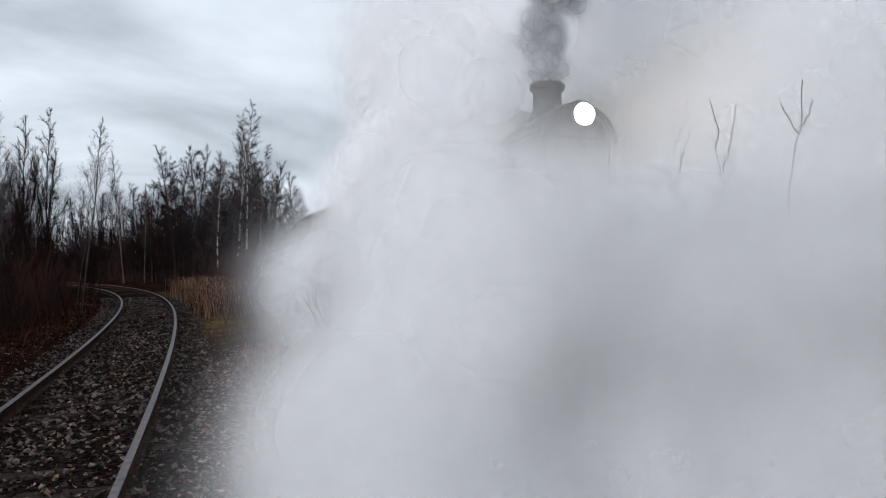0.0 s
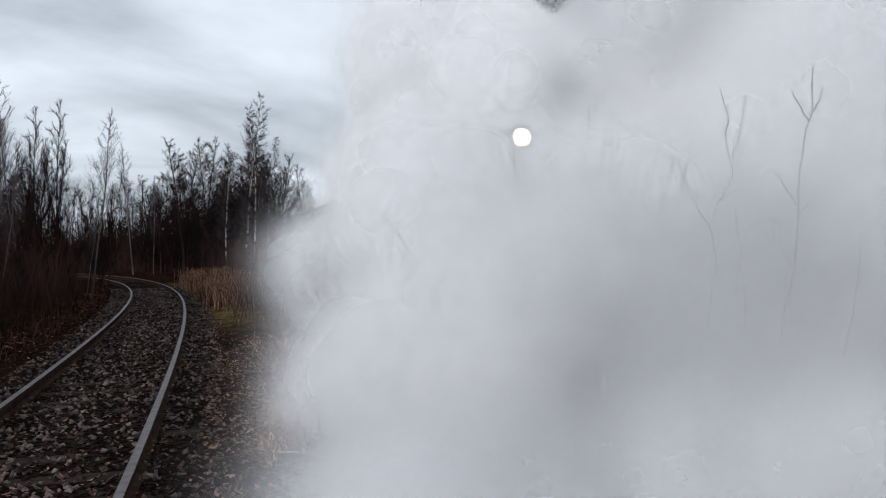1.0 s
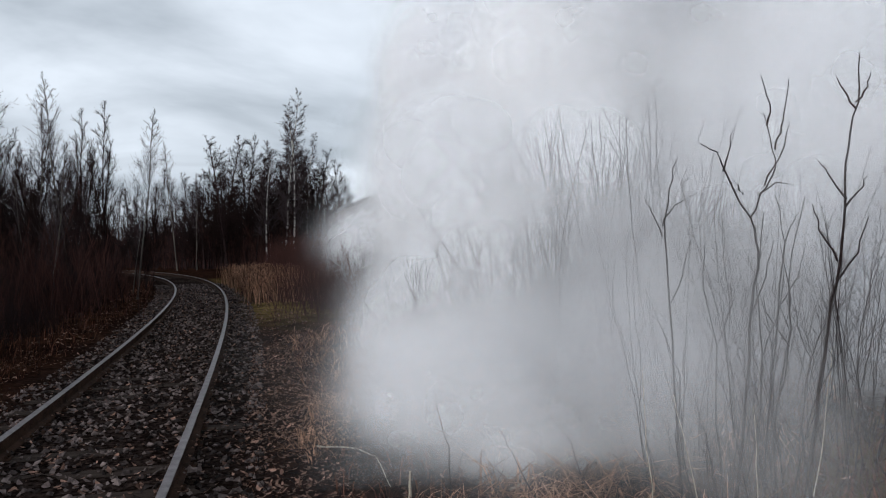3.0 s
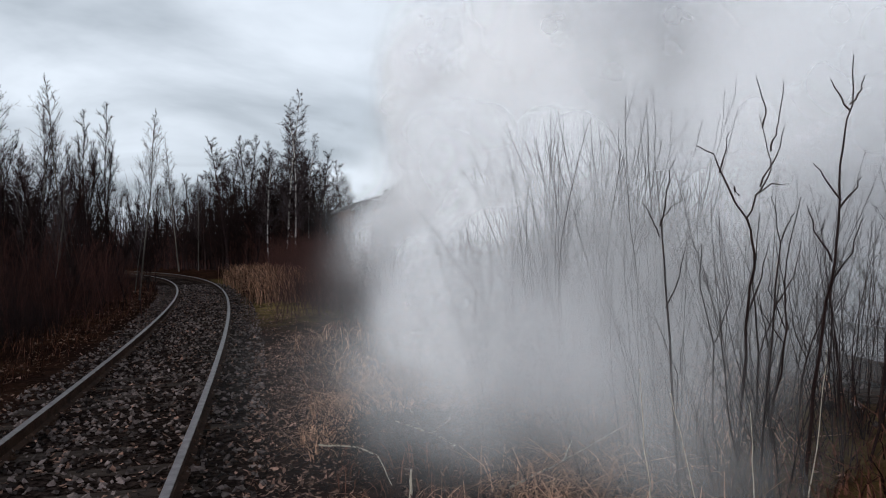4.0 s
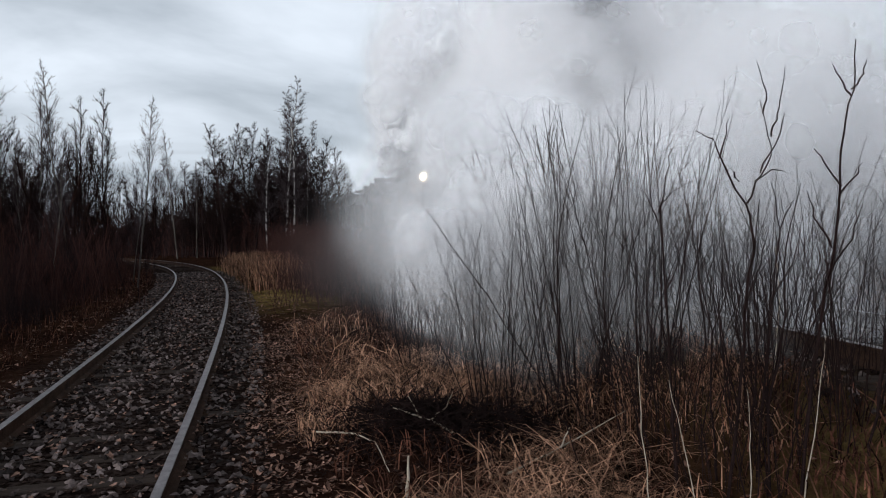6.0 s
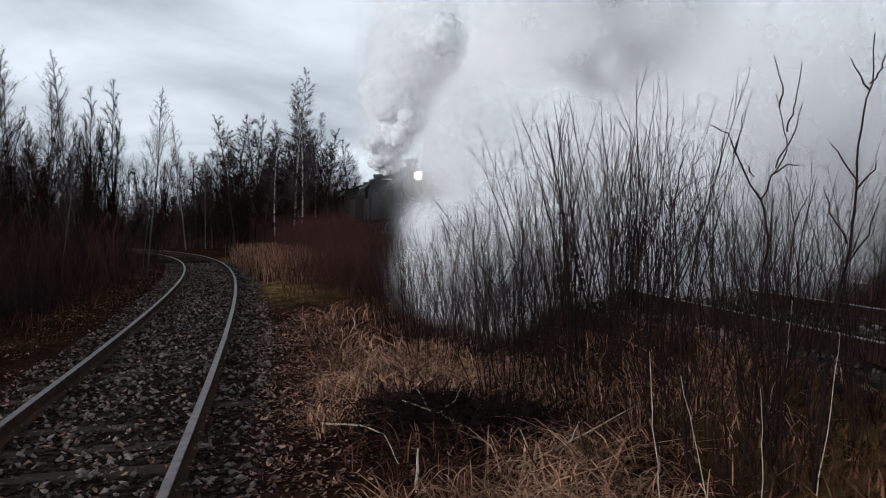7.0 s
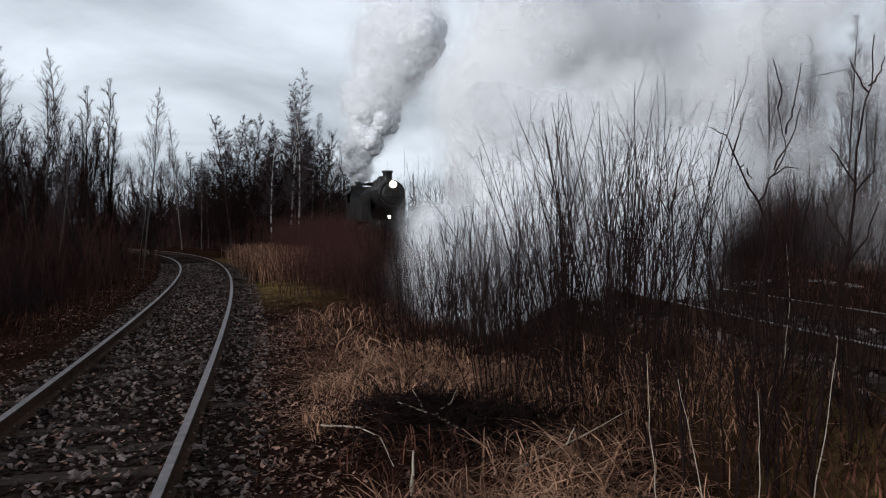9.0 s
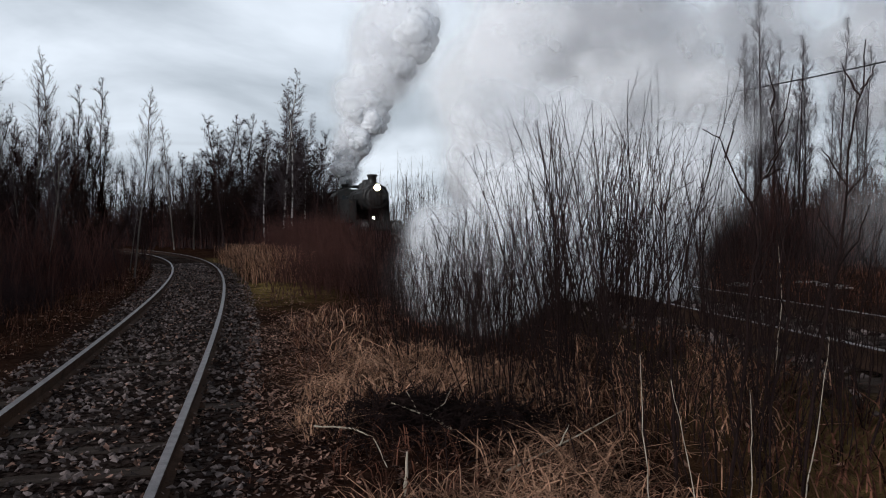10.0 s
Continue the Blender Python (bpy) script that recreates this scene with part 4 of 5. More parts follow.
# taller bare shrubs beside the bank farther on
tall = place(shrub(44, 9, 4.1, 0.013, 0.3, 9, M_TWIG, "tall thin leafless shrub beside the railway bank", 0.5, "willows", 0.3), -2.4, 22.5)
for x, y, h in ((-1.7, 21.5, 0.9), (-1.0, 22.5, 0.95), (-0.4, 21.0, 0.85), (0.1, 20.0, 0.8), (-1.4, 24.0, 0.95)):
    again(tall, x, y, R.uniform(0, 360), h)
for x, y, h in ((0.3, 17.5, 1.2), (-0.6, 16.0, 1.1), (-1.5, 18.5, 1.2), (0.7, 15.0, 1.05), (-0.2, 14.0, 1.0), (-1.0, 13.2, 0.9)):
    again(low, x, y, R.uniform(0, 360), h)

# ---- grass, leaves, stones ----


def blades(name, x, y, height, bend, width, mat, label, category, seed):
    """Many separate bent blades in one mesh."""
    g = np.random.default_rng(seed)
    n = len(x)
    z = ground_z(x, y) - 0.02
    a = g.uniform(0, 2 * np.pi, n)
    h = height * g.uniform(0.45, 1.15, n)
    b = bend * g.uniform(0.2, 1.3, n) * h
    w = width * g.uniform(0.6, 1.3, n)
    px, py = -np.sin(a), np.cos(a)
    v = []
    for u, ww in ((0.0, 1.0), (0.5, 0.85), (0.85, 0.5)):
        lx, ly, lz = x + np.cos(a) * b * u * u, y + np.sin(a) * b * u * u, z + h * (u - 0.32 * bend * u * u)
        v += [np.stack([lx + px * w * ww, ly + py * w * ww, lz], 1), np.stack([lx - px * w * ww, ly - py * w * ww, lz], 1)]
    v.append(np.stack([x + np.cos(a) * b * 1.15, y + np.sin(a) * b * 1.15, z + h * (1 - 0.42 * bend)], 1))
    verts = np.stack(v, 1).reshape(-1, 3)
    k = np.arange(n) * 7
    faces = []
    for q in ((0, 1, 3, 2), (2, 3, 5, 4)):
        faces += np.stack([k + j for j in q], 1).tolist()
    faces += np.stack([k + 4, k + 5, k + 6], 1).tolist()
    return tagged(new(name, mesh(name, verts.tolist(), faces, mat, True)), label, category, kind="stuff")


G = np.random.default_rng(5)


def clumps(n, centres, sizes):
    c = G.integers(0, len(centres), n)
    cx, cy = np.array(centres)[c].T
    s = np.array(sizes)[c]
    return cx + G.normal(0, 1, n) * s, cy + G.normal(0, 1, n) * s


def strip(n, x0, x1, y0, y1):
    return G.uniform(x0, x1, n), G.uniform(y0, y1, n)


def clear_of_tracks(x, y, a=1.35, b=1.9):
    d1, _ = off(T1, x, y)
    d2, _ = off(T2, x, y)
    ok = (np.abs(d1) > a) & (np.abs(d2) > b) & (np.hypot(x, y) > 1.6)
    return x[ok], y[ok]


x, y = clumps(5200, [(-0.9, 8.4), (-0.35, 8.7), (0.3, 8.3), (-1.15, 7.7), (-0.3, 4.1), (0.35, 4.25), (0.95, 4.45), (0.1, 3.9), (0.7, 4.0), (-0.5, 7.9), (0.9, 5.5), (-1.2, 6.2), (3.0, 6.6), (1.5, 6.0), (2.4, 4.9), (-0.1, 7.7), (1.5, 8.0), (2.3, 8.2)],
              [0.25, 0.25, 0.3, 0.22, 0.15, 0.17, 0.2, 0.16, 0.16, 0.28, 0.25, 0.2, 0.4, 0.3, 0.3, 0.25, 0.4, 0.4])
blades("dry_grass", *clear_of_tracks(x, y, 1.8), 0.38, 1.45, 0.005, M_STRAW, "bleached tufts of dry bent grass", "grass", 1)
x, y = clumps(2400, [(-1.0, 8.9), (-0.2, 9.2), (0.6, 7.9), (-0.9, 7.2), (0.3, 7.3), (1.1, 7.0), (1.9, 6.6), (2.6, 6.0), (0.9, 4.9), (3.1, 7.0), (2.8, 4.6), (-1.6, 10.5), (-2.2, 12.5)],
              [0.35, 0.35, 0.4, 0.3, 0.4, 0.4, 0.4, 0.4, 0.3, 0.35, 0.35, 0.5, 0.6])
blades("bleached_grass", *clear_of_tracks(x, y, 2.0), 0.48, 1.35, 0.0075, M_STRAW, "bleached tangled grass under the willows", "grass", 21)
x, y = strip(26000, -2.6, 4.2, -6, 16)
blades("withered_grass", *clear_of_tracks(x, y, 2.0), 0.3, 1.2, 0.0055, M_BROWN, "low withered brown grass and weeds", "grass", 2)
x, y = strip(9000, -5.5, -1.0, 3, 24)
blades("short_grass", *clear_of_tracks(x, y, 1.3), 0.09, 1.1, 0.004, M_BROWN, "short trodden brown grass beside the track", "grass", 3)
x, y = clumps(12000, [(-7.2, 29.5), (-6.6, 28), (-7.9, 31), (-6.2, 26), (-5.6, 24.2), (-8.6, 33), (-5.0, 22.5)], [0.7, 0.7, 0.8, 0.6, 0.5, 0.9, 0.5])
blades("tall_grass", *clear_of_tracks(x, y), 1.1, 0.5, 0.011, M_STRAW, "tall pale dry grass at the bend", "grass", 4)
x, y = strip(14000, -14, -3.2, 4, 34)
d1, _ = off(T1, x, y)
blades("rough_grass", x[d1 < -1.7], y[d1 < -1.7], 0.4, 0.8, 0.005, M_BROWN, "rough brown grass under the wood's edge", "grass", 6)
x, y = strip(12000, 5.2, 20, 9, 30)
blades("bank_grass", *clear_of_tracks(x, y, 1, 2.0), 0.35, 0.8, 0.007, M_BROWN, "brown grass and weeds beyond the raised track", "grass", 7)


x, y = strip(7000, 2.0, 4.6, 2.5, 9)
blades("slope_grass", *clear_of_tracks(x, y, 1, 1.5), 0.28, 1.2, 0.005, M_BROWN, "brown grass on the slope of the raised track", "grass", 8)
x, y = clumps(1600, [(3.3, 5.6), (2.9, 5.0), (2.5, 6.6), (3.0, 7.4), (2.2, 5.6), (3.6, 4.6)], [0.2, 0.2, 0.2, 0.25, 0.2, 0.2])
blades("pale_slope_grass", *clear_of_tracks(x, y, 1, 1.5), 0.36, 1.2, 0.005, M_STRAW, "pale dry grass tufts on the slope of the raised track", "grass", 9)


def scatter(name, x, y, size, mat, label, seed, lift, kind_stone):
    g = np.random.default_rng(seed)
    n = len(x)
    z = ground_z(x, y) + lift
    s = size * g.uniform(0.5, 1.5, n)
    if kind_stone:
        base = np.array([(1, 0, 0), (0, 1, 0), (-1, 0, 0), (0, -1, 0), (0, 0, 0.75), (0, 0, -0.75)], float)
        fs = ((0, 1, 4), (1, 2, 4), (2, 3, 4), (3, 0, 4), (1, 0, 5), (2, 1, 5), (3, 2, 5), (0, 3, 5))
        amp = 0.35
    else:
        base = np.array([(1.1, 0, 0.3), (0.45, 0.5, 0.12), (-0.35, 0.55, 0.1), (-1, 0, 0.35), (-0.35, -0.55, 0.12), (0.45, -0.5, 0.1), (0, 0, -0.05)], float)
        fs = ((0, 1, 6), (1, 2, 6), (2, 3, 6), (3, 4, 6), (4, 5, 6), (5, 0, 6))
        amp = 0.13
    m = len(base)
    p = base[None] + g.normal(0, amp, (n, m, 3)) * (1, 1, 0.6)
    a, t = g.uniform(0, 2 * np.pi, n), g.normal(0, 0.35, n)
    ca, sa = np.cos(a)[:, None], np.sin(a)[:, None]
    zz = p[..., 2] + p[..., 0] * t[:, None]
    v = np.stack([(p[..., 0] * ca - p[..., 1] * sa) * s[:, None] + x[:, None], (p[..., 0] * sa + p[..., 1] * ca) * s[:, None] + y[:, None], zz * s[:, None] + z[:, None]], -1)
    k = np.arange(n) * m
    faces = np.concatenate([np.stack([k + j for j in f], 1) for f in fs]).tolist()
    return tagged(new(name, mesh(name, v.reshape(-1, 3).tolist(), faces, mat)), label, name.replace("_", " "), kind="stuff")


def along(track, n, s0, s1, w, power=1.6):
    s = s0 + (s1 - s0) * G.random(n) ** power
    side = G.uniform(-w, w, n)
    x, y, _ = on(track, s, side)
    return x, y


x, y = along(T1, 14000, -10, 32, 1.5, 1.25)
scatter("ballast_stones", x, y, 0.026, M_STONE, "grey crushed stone ballast between the rails", 11, 0.01, True)
x, y = along(T1, 9000, -10, 28, 2.6, 1.25)
scatter("fallen_leaves", x, y, 0.025, M_LEAF, "curled brown fallen leaves on the gravel", 12, 0.022, False)
x, y = along(T2, 10000, -12, 34, 1.6, 1.0)
scatter("track_stones", x, y, 0.034, M_STONE, "dark ballast stones of the raised track", 13, 0.015, True)
x, y = strip(7000, -2.8, 3.5, -5, 12)
x, y = clear_of_tracks(x, y, 1.6)
scatter("leaf_litter", x, y, 0.021, M_LEAF, "brown leaf litter among the weeds", 14, 0.03, False)


x, y = strip(9000, -3.2, -0.7, 3, 14)
x, y = clear_of_tracks(x, y, 1.3)
scatter("path_leaves", x, y, 0.019, M_LEAF, "small trodden brown leaves on the path beside the track", 15, 0.012, False)


def heap(x, y, w, n, label, seed):
    """A heap of cut dark brushwood and brambles."""
    rng = random.Random(seed)
    tb = Tubes()
    for _ in range(n):
        px, py = rng.gauss(0, w * 0.42), rng.gauss(0, w * 0.36)
        h = max(0.02, 0.38 - 0.42 * math.hypot(px, py) / w) * rng.random()
        a = rng.uniform(0, 2 * math.pi)
        tb.add(wander(rng, (px, py, h), (math.cos(a), math.sin(a), rng.gauss(0.1, 0.3)), rng.uniform(0.12, 0.45), 5, 0.3, -0.02), taper(0.006, 0.003, 6), 3)
    ob = new("brushwood_heap", tb.mesh("brushwood_heap", M_TWIG))
    ob.matrix_basis = pose(x, y, gz(x, y))
    tagged(ob, label, "brushwood", kind="stuff")


heap(-0.28, 6.2, 1.15, 1900, "low heap of dark tangled brushwood and brambles", 51)
heap(0.5, 6.1, 0.8, 500, "low heap of dark tangled twigs in the grass", 52)


def fallen_branch(runs, label, mat=M_STALK, name="fallen_branch"):
    """A dead branch lying in the brush: runs of (x, y, height above ground), the first the main one."""
    tb = Tubes()
    for k, (girth, run) in enumerate(runs):
        pts = [Vector((x, y, gz(x, y) + h)) for x, y, h in run]
        dense = [a.lerp(b, j / 4) + Vector((R.gauss(0, 0.004), R.gauss(0, 0.004), R.gauss(0, 0.003))) for a, b in zip(pts, pts[1:]) for j in range(4)] + [pts[-1]]
        tb.add(dense, taper(girth, girth * 0.4, len(dense)), 6)
    tagged(new(name, tb.mesh(name, mat)), label, "branch" if name == "fallen_branch" else "dry stalk")


fallen_branch([(0.014, [(0.08, 5.95, 0.12), (-0.12, 6.05, 0.2), (-0.45, 6.2, 0.24)]), (0.008, [(-0.12, 6.05, 0.2), (0.02, 6.2, 0.3), (0.08, 6.3, 0.42)]), (0.007, [(-0.2, 6.1, 0.2), (-0.32, 6.25, 0.36)])], "pale broken branch lying on the brushwood")
fallen_branch([(0.009, [(-1.08, 5.9, 0.12), (-0.75, 5.75, 0.14), (-0.55, 5.6, 0.1), (-0.4, 5.1, 0.04)])], "thin pale dead branch lying in the weeds")
fallen_branch([(0.016, [(-0.25, 4.75, 0.0), (-0.24, 4.78, 0.3)])], "short broken pale stick standing in the grass")
fallen_branch([(0.010, [(0.45, 4.9, 0.08), (0.9, 5.4, 0.16), (1.5, 5.75, 0.22)]), (0.008, [(0.9, 5.4, 0.16), (0.98, 5.45, 0.3)])], "long pale bent branch lying across the grass")
for run in ([(1.48, 4.0, 0.0), (1.42, 4.05, 0.4), (1.33, 4.1, 0.85)], [(1.78, 4.05, 0.0), (1.8, 4.08, 0.4), (1.79, 4.1, 0.75)], [(2.05, 3.95, 0.0), (2.15, 4.0, 0.4), (2.22, 4.05, 0.78)],
            [(2.55, 5.4, 0.0), (2.6, 5.42, 0.5), (2.58, 5.45, 0.95)], [(1.22, 4.1, 0.1), (1.18, 4.12, 0.55), (1.16, 4.14, 1.0)]):
    fallen_branch([(0.0042, run)], "tall pale dead weed stalk standing in the grass", M_STALK, "dry_stalk")
for run in ([(0.05, 4.75, 0.0), (0.02, 4.8, 0.45), (-0.07, 4.85, 0.78)], [(0.62, 4.6, 0.0), (0.48, 4.7, 0.3), (0.36, 4.8, 0.55)], [(0.95, 4.7, 0.0), (0.85, 4.8, 0.42), (0.68, 4.85, 0.62)]):
    fallen_branch([(0.005, run)], "dark dead weed stalk leaning in the grass", M_TWIG, "dry_stalk")


def slabs():
    rng = random.Random(8)
    for k in range(6):
        bm = box(bmesh.new(), -0.35, 0.35, -0.2, 0.2, 0, 0.09, 0.03)
        for v in bm.verts:
            v.co += Vector((rng.gauss(0, 0.05), rng.gauss(0, 0.04), rng.gauss(0, 0.012)))
        me = bpy.data.meshes.new("rubble_slab")
        bm.to_mesh(me)
        bm.free()
        me.materials.append(M_RUBBLE)
        x, y = 7.3 + rng.uniform(-0.9, 2.4), 17.5 + rng.uniform(-0.6, 1.2)
        ob = new("rubble_slab", me)
        ob.matrix_basis = pose(x, y, gz(x, y) - 0.01, rng.uniform(-6, 6), rng.uniform(-6, 6), rng.uniform(0, 180)) @ Matrix.Scale(rng.uniform(0.5, 1.1), 4)
        tagged(ob, "broken pale concrete slab lying beyond the raised track", "rubble")


slabs()


def overhead_line():
    tb = Tubes()
    a, b = Vector((8.0, 40.0, 8.0)), Vector((26.5, 22.0, 10.2))
    pts = [a.lerp(b, k / 24) - Vector((0, 0, 0.7 * 4 * (k / 24) * (1 - k / 24))) for k in range(25)]
    tb.add(pts, [0.035] * 25, 5)
    for w in (a, b):
        tb.add([Vector((w.x, w.y, gz(w.x, w.y) - 0.3)), Vector((w.x, w.y, w.z + 0.3))], [0.13, 0.09], 8)
    t = tagged(new("overhead_wire"), "dark overhead cable hung between wooden poles behind the trees", "cable")
    one = Tubes()
    one.add(pts, [0.035] * 25, 5)
    child("wire", one.mesh("wire", M_WIRE), t)
    for w in (a, b):
        one = Tubes()
        one.add([Vector((w.x, w.y, gz(w.x, w.y) - 0.3)), Vector((w.x, w.y, w.z + 0.3))], [0.13, 0.09], 8)
        child("pole", one.mesh("pole", M_POLE), t)


overhead_line()

# ---- steam ----


def flake_puff(name, seed, count, size, flat, mat):
    """A puff of steam: curved flakes of vapour spread through a rounded body of radius 1."""
    rng = random.Random(seed)
    v, f, uv = [], [], []
    rings, turn = (0.0, 0.4, 0.75, 1.0), 9
    for turn_no in range(count):
        while True:
            c = Vector((rng.uniform(-1, 1), rng.uniform(-1, 1), rng.uniform(-1, 1)))
            if c.length < 1:
                break
        c = c * 0.62
        c.y = 1.3 * ((turn_no + 0.5) / count - 0.5)
        nrm = Vector((rng.gauss(0, 0.09), rng.choice((-1, 1)), rng.gauss(0, 0.09))).normalized()
        a = nrm.orthogonal().normalized()
        b = nrm.cross(a)
        r = size * rng.uniform(0.6, 1.2)
        first = len(v)
        for k, q in enumerate(rings):
            for j in range(turn if k else 1):
                t = 2 * math.pi * j / turn
                e = a * math.cos(t) * q + b * math.sin(t) * q
                p = c + e * r - nrm * (q * q * 0.03 * r)
                v.append((p.x, p.y, p.z * flat))
                uv.append((0.5 + 0.5 * q * math.cos(t), 0.5 + 0.5 * q * math.sin(t)))
        for j in range(turn):
            f.append((first, first + 1 + j, first + 1 + (j + 1) % turn))
            for k in (0, 1):
                o = first + 1 + k * turn
                f.append((o + j, o + turn + j, o + turn + (j + 1) % turn, o + (j + 1) % turn))
    me = mesh(name, v, f, mat, True)
    layer = me.uv_layers.new(name="UVMap")
    for loop in me.loops:
        layer.data[loop.index].uv = uv[loop.vertex_index]
    return me


def billow_mesh(name, seed, lumps, mat):
    """A cauliflower head of steam of radius about 1: lumps upon lumps."""
    rng = random.Random(seed)
    bm = bmesh.new()
    for k in range(lumps):
        d = Vector((rng.gauss(0, 1), rng.gauss(0, 1), rng.gauss(0, 1))).normalized()
        c, r = (d * rng.uniform(0.4, 0.72), rng.uniform(0.3, 0.5)) if k else (Vector(), 0.7)
        g = bmesh.ops.create_icosphere(bm, subdivisions=4, radius=r)
        for w in g["verts"]:
            w.co += w.co.normalized() * r * (0.4 * abs(noise.noise(w.co * 3.2 + c * 5)) + 0.2 * abs(noise.noise(w.co * 7.0 + c * 9)) + 0.07 * abs(noise.noise(w.co * 15.0 + c * 7)))
            w.co += c
    for face in bm.faces:
        face.smooth = True
    me = bpy.data.meshes.new(name)
    bm.to_mesh(me)
    bm.free()
    layer = me.uv_layers.new(name="UVMap")
    for loop in layer.data:
        loop.uv = (0.5, 0.5)
    me.materials.append(mat)
    return me


PUFFS = {
    "thick": [flake_puff("steam_puff", 60 + k, 30, 1.0, 0.85, M_THICK) for k in range(3)],
    "mid": [flake_puff("steam_puff", 70 + k, 25, 1.0, 0.85, M_STEAM) for k in range(3)],
    "thin": [flake_puff("steam_puff", 80 + k, 15, 1.0, 0.7, M_THIN) for k in range(3)],
    "smoke": [flake_puff("smoke_puff", 90 + k, 22, 0.7, 1.0, M_SMOKE) for k in range(2)],
    "billow": [billow_mesh("steam_billow", 100 + k, 14, M_BILLOW) for k in range(3)],
}
LABELS = {"thick": "dense white cloud of steam drifting off the engine", "mid": "white cloud of drifting steam", "thin": "thin veil of drifting steam over the ground",
          "smoke": "grey smoke rising from the chimney", "billow": "billowing white head of steam rising from the second engine"}
DRIFT = []
S = random.Random(77)


def puff(kind, radius, rows):
    """A puff that drifts through rows of (t, x, y, z), turning slowly."""
    me = S.choice(PUFFS[kind])
    ob = tagged(new(me.name.split(".")[0], me), LABELS[kind], "smoke" if kind == "smoke" else "steam", "drifting steam", "stuff")
    ob.scale = (radius,) * 3
    ry, rz, spin = S.uniform(0, 360), S.uniform(-14, 14), S.uniform(-5, 5)
    DRIFT.append((ob, [(t, x, y, z, ry + spin * t, rz + spin * t * 0.4) for t, x, y, z in rows]))
    return ob


def bank(kind, n, radius, boxes, lean=0.0):
    """n puffs that keep their relative place in a box which drifts: boxes of (t, x0, x1, y0, y1, z0, z1), sheared by lean across per metre up."""
    for k in range(n):
        u, v, w = (k * 0.618 + 0.12 * S.gauss(0, 1)) % 1, (k + S.random()) / n, S.random()
        r = radius * S.uniform(0.8, 1.2)
        puff(kind, r, [(t, x0 + (x1 - x0) * u + lean * (z1 - z0) * w, y0 + (y1 - y0) * v, z0 + (z1 - z0) * w) for t, x0, x1, y0, y1, z0, z1 in boxes])


# steam from the cylinder cocks, low in front of the engine, drifting off along the line
bank("mid", 18, 0.95, [(0, -0.2, 3.6, 3.1, 4.4, -0.1, 0.75), (1.5, -0.1, 3.6, 3.2, 4.7, -0.15, 0.6), (2.5, -0.2, 3.4, 4.3, 6.0, -0.1, 0.6), (4.5, -0.2, 3.2, 8.8, 12.0, 0.3, 1.3), (7.5, 0.6, 3.0, 10.0, 14.0, 0.3, 1.3), (10, 0.8, 3.6, 11.0, 16.0, 0.4, 1.6)])
bank("thick", 16, 1.25, [(0, -0.3, 4.8, 5.0, 6.8, 0.1, 1.3), (2.5, -0.4, 4.6, 8.0, 10.5, 0.3, 1.7), (4.5, 0.0, 4.0, 10.5, 14.5, 0.6, 2.2), (7.5, 0.0, 5.0, 13, 18, 0.6, 2.6), (10, 0.3, 6.0, 15.5, 22, 0.7, 3.2)])
bank("thick", 14, 1.6, [(0, -0.3, 5.8, 8.0, 10.0, 0.4, 1.9), (2.5, -1.2, 5.4, 11, 15.5, 0.6, 3.2), (4.5, -0.5, 4.6, 15, 20, 1.0, 4.0), (7.5, -0.1, 6, 19, 26, 1.2, 4.8), (10, 0.4, 7.4, 23, 31, 1.5, 5.8)])
# tall cloud beside and behind the engine
bank("thick", 18, 1.6, [(0, -1.8, -0.2, 14.5, 18.5, 0.5, 5.0), (2.5, -3.0, 1.4, 19, 25, 0.8, 6.2), (4.5, -2.4, 2.2, 25, 31, 1.2, 8.0), (7.5, -0.6, 5, 32, 40, 2, 10.5), (10, 0.2, 8, 40, 48, 3, 13)], 0.42)
# high cloud that hangs over the line
bank("mid", 16, 3.0, [(0, 5.0, 14, 16, 20, 2.5, 9), (2.5, 2.5, 13, 16, 22, 3, 10), (4.5, 2.0, 13, 19, 27, 3.5, 11), (7.5, 1.8, 11.5, 25, 33, 5, 12.5), (10, 2, 11.5, 29, 38, 6.5, 15)])
bank("thick", 12, 3.2, [(0, 2.4, 11, 19, 25, 4, 11), (2.5, 2, 11, 22, 28, 4, 12), (4.5, 1.5, 11, 26, 32, 4.5, 13), (7.5, 1.5, 12, 33, 40, 5, 15), (10, 2.5, 15, 40, 47, 4.5, 18)])
# haze over the raised line, which drifts off behind the far trees
bank("mid", 22, 2.3, [(0, 5.5, 13, 10.5, 16, 0.5, 5), (4.5, 5.5, 14, 12, 19, 0.6, 5), (6.2, 5.6, 16, 15, 22, 0.8, 5.5), (7.5, 7, 18, 17.5, 25, 1.1, 6.5), (10, 15, 27, 35, 44, 6, 16)])
bank("thin", 7, 1.1, [(0, 1.2, 3.6, 2.9, 3.8, 0.9, 2.0), (1.0, 0.4, 3.4, 2.9, 3.9, 0.9, 2.4), (1.6, 0.2, 3.4, 2.9, 4.0, 0.9, 2.6), (3.0, 0.2, 3.4, 5, 7.5, 1.2, 3.4), (6, 0, 4.5, 11, 15, 2.0, 5), (10, 0, 7, 19, 27, 3, 8)])
bank("thin", 7, 3.0, [(0, 9, 21, 19, 25, 1, 6), (6, 9, 21, 19, 25, 1, 6), (10, 11, 25, 21, 27, 1.5, 7)])
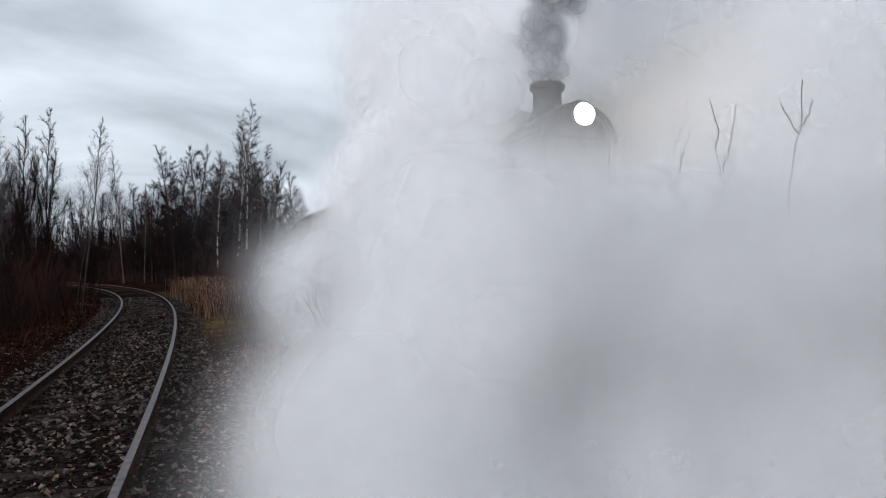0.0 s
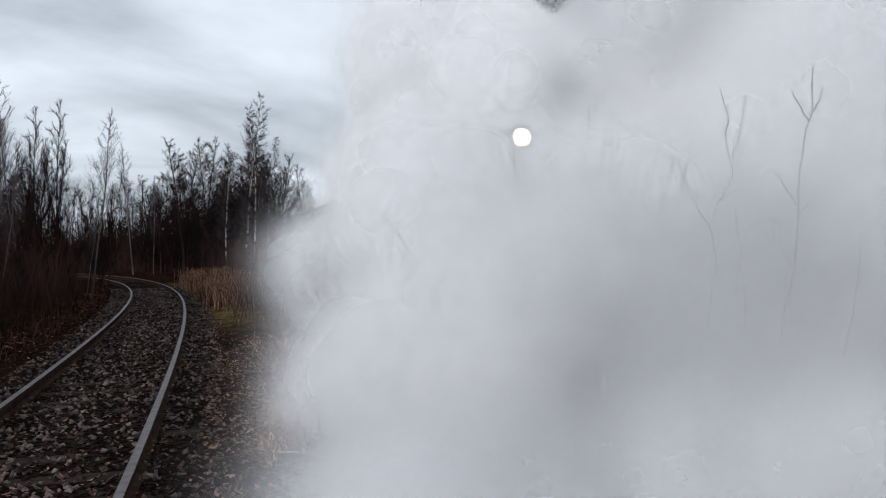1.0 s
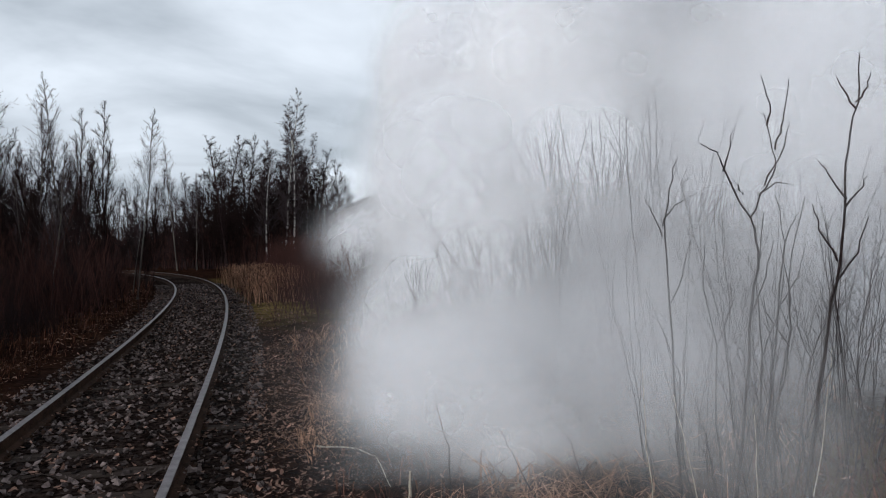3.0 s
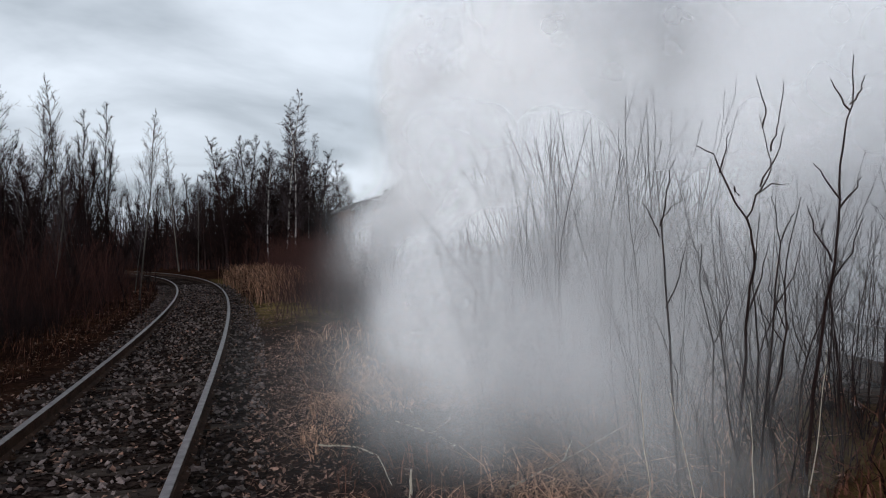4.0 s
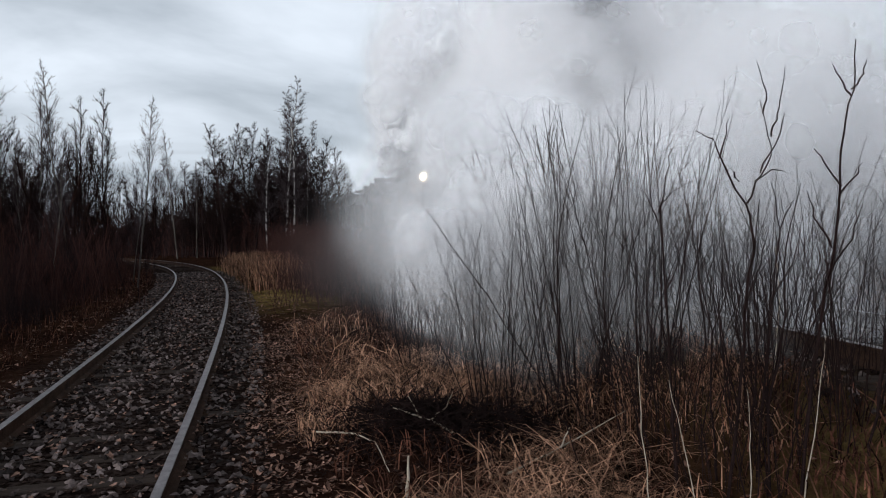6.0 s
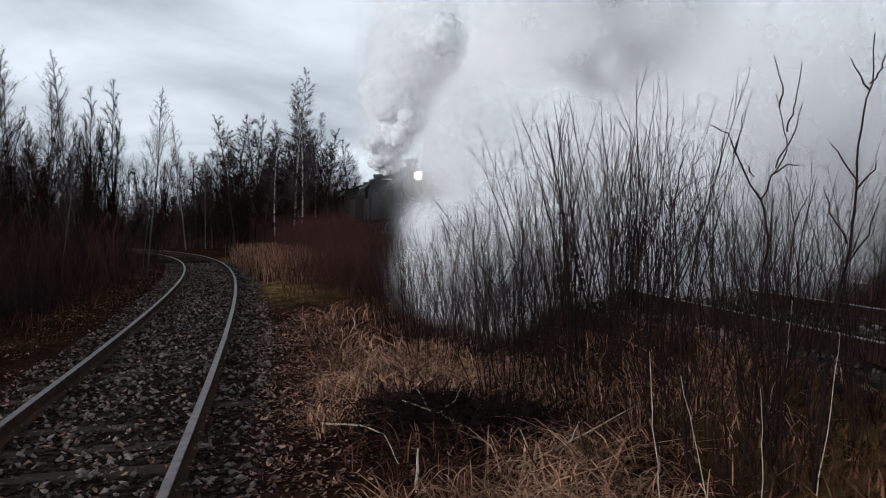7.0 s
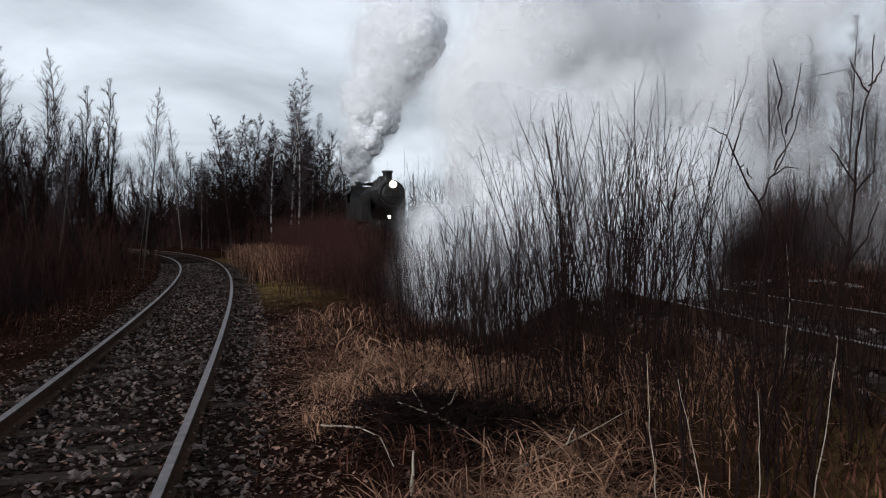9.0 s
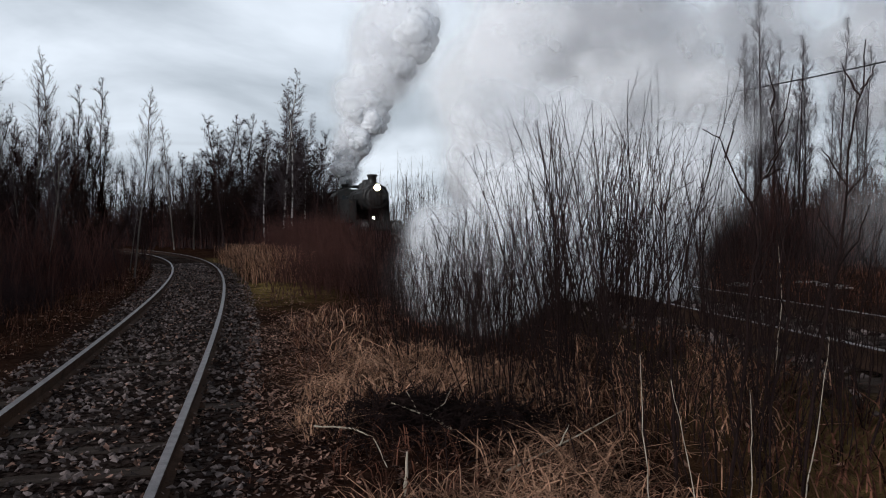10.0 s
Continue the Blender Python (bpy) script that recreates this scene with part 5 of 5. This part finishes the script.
# low steam that lingers on the ground behind the willows
bank("thick", 15, 0.95, [(0, 0.0, 4.2, 5.6, 7.6, -0.1, 0.9), (2.5, -0.2, 3.8, 8, 10, 0.0, 1.0), (4.5, -0.2, 3.0, 9.5, 11.5, 0.1, 1.4), (7.5, -0.4, 3.6, 10.6, 13.5, 0.45, 1.5), (10, -0.1, 3.2, 10.6, 13.5, 0.45, 1.4)])
bank("thin", 12, 1.2, [(0, 0.5, 3.0, 3.5, 5.0, 0.2, 1.5), (2.5, 0.5, 3.2, 4.5, 6.5, 0.2, 2.0), (4.5, 0.5, 3.2, 5.5, 8.0, 0.2, 2.2), (6.2, 0.7, 4.0, 6.5, 9.5, 0.4, 2.4), (7.4, 2, 6.5, 12, 16, 1, 4), (10, 5, 10, 22, 28, 4, 8)])
# thin veils that lift away over the near track
bank("thin", 9, 1.3, [(0, 0.2, 3.0, 3.1, 5.2, 0.5, 2.2), (2.5, -0.1, 3.0, 3.6, 7.0, 0.1, 1.5), (4.5, -0.5, 2.2, 4.4, 8.5, 0.1, 1.2), (6.0, -0.8, 2.5, 7, 12, 0.5, 2.0), (7.5, -0.8, 4, 13, 18, 1.0, 4), (10, -0.4, 6, 18, 25, 2, 6.5)])
bank("thin", 6, 2.0, [(0, 0.4, 1.8, 9.5, 12, 0.5, 2.0), (2.5, -0.6, 1.6, 13, 15.5, 0.7, 2.4), (4.5, -2.0, 0.2, 15, 19, 1.4, 3.6), (6.0, -2.3, 1.0, 18, 23, 2.2, 5.0), (7.5, -1, 3, 25, 31, 4, 9), (10, 1, 7, 32, 40, 6, 13)])
# dark smoke from the first chimney, left hanging and carried off
for k in range(9):
    jx, jy = S.gauss(0, 0.35) * (0.4 + 0.15 * k), S.gauss(0, 0.4)
    puff("smoke", 0.5 + 0.12 * k, [(0, 2.75 + 0.07 * k + jx * 0.6, 13.2 + jy, 5.1 + 0.55 * k), (1.5, 3.2 + 0.1 * k + jx, 16 + jy, 7.6 + 0.5 * k), (4, 3.6 + jx * 2, 21 + jy, 8.2 + 0.4 * k), (6, 4.9 + 0.1 * k + jx * 3, 24 + jy, 9.0 + 0.3 * k),
                                   (8, 7.6 + 0.15 * k + jx * 3, 28 + jy, 10.6 + 0.3 * k), (10, 9.4 + 0.3 * k + jx * 4, 30 + jy, 11.6 + 0.3 * k)])


def column(kind, n, behind, radius, lift, grow, first=0.0, wide=0.3):
    """A column of puffs that rises from a chimney as the train draws off: each has its height in it, and the column grows and leans over."""
    for k in range(n):
        u = first + k + S.uniform(-0.2, 0.2)
        r = radius + grow * u
        jx, jy = S.gauss(0, wide * r), S.gauss(0, wide * r)
        rows = []
        for t in (0, 2, 4, 6, 8, 10):
            s = lamp_s(t) + behind
            x, y, _ = on(T2, s)
            rise = max(lift * u * (0.2 + 0.055 * t + 0.0025 * t * t), 0.0)
            lean = 0.1 + 0.014 * t
            x = x + float(np.interp(t, (0, 2, 4, 5.5, 7, 8), (0.3, 0.6, 1.2, 1.4, 0.3, 0.0)))
            rows.append((t, float(x) + lean * rise ** 1.2 + jx, float(y) + 0.03 * rise + jy, rail_2(s) + 4.1 + r * 0.5 + rise))
        puff(kind, r, rows)


column("billow", 26, 11.4, 0.5, 0.41, 0.055, 0.0, 0.42)
column("mid", 12, 11.6, 0.8, 0.88, 0.13, 0.5, 0.4)
column("mid", 12, 11.5, 0.9, 0.9, 0.2, 0.5)
column("smoke", 4, 11.3, 0.55, 0.5, 0.1)
column("thick", 8, 11.8, 1.2, 1.3, 0.16, 2.0)


# ---- what moves ----


def motions():
    times = [k / 6 for k in range(61)]
    for (ob, wheels), back in TRAIN:
        walk(ob, [(t, stock_pose(lamp_s(t) + back)) for t in times])
        for w, x, y, r in wheels:
            walk(w, [(t, pose(x, y, r, -math.degrees((lamp_s(t) - lamp_s(0)) / r))) for t in times])
    for ob, rows in DRIFT:
        walk(ob, [(t, pose(x, y, z, 0, ry, rz)) for t, x, y, z, ry, rz in rows])


motions()
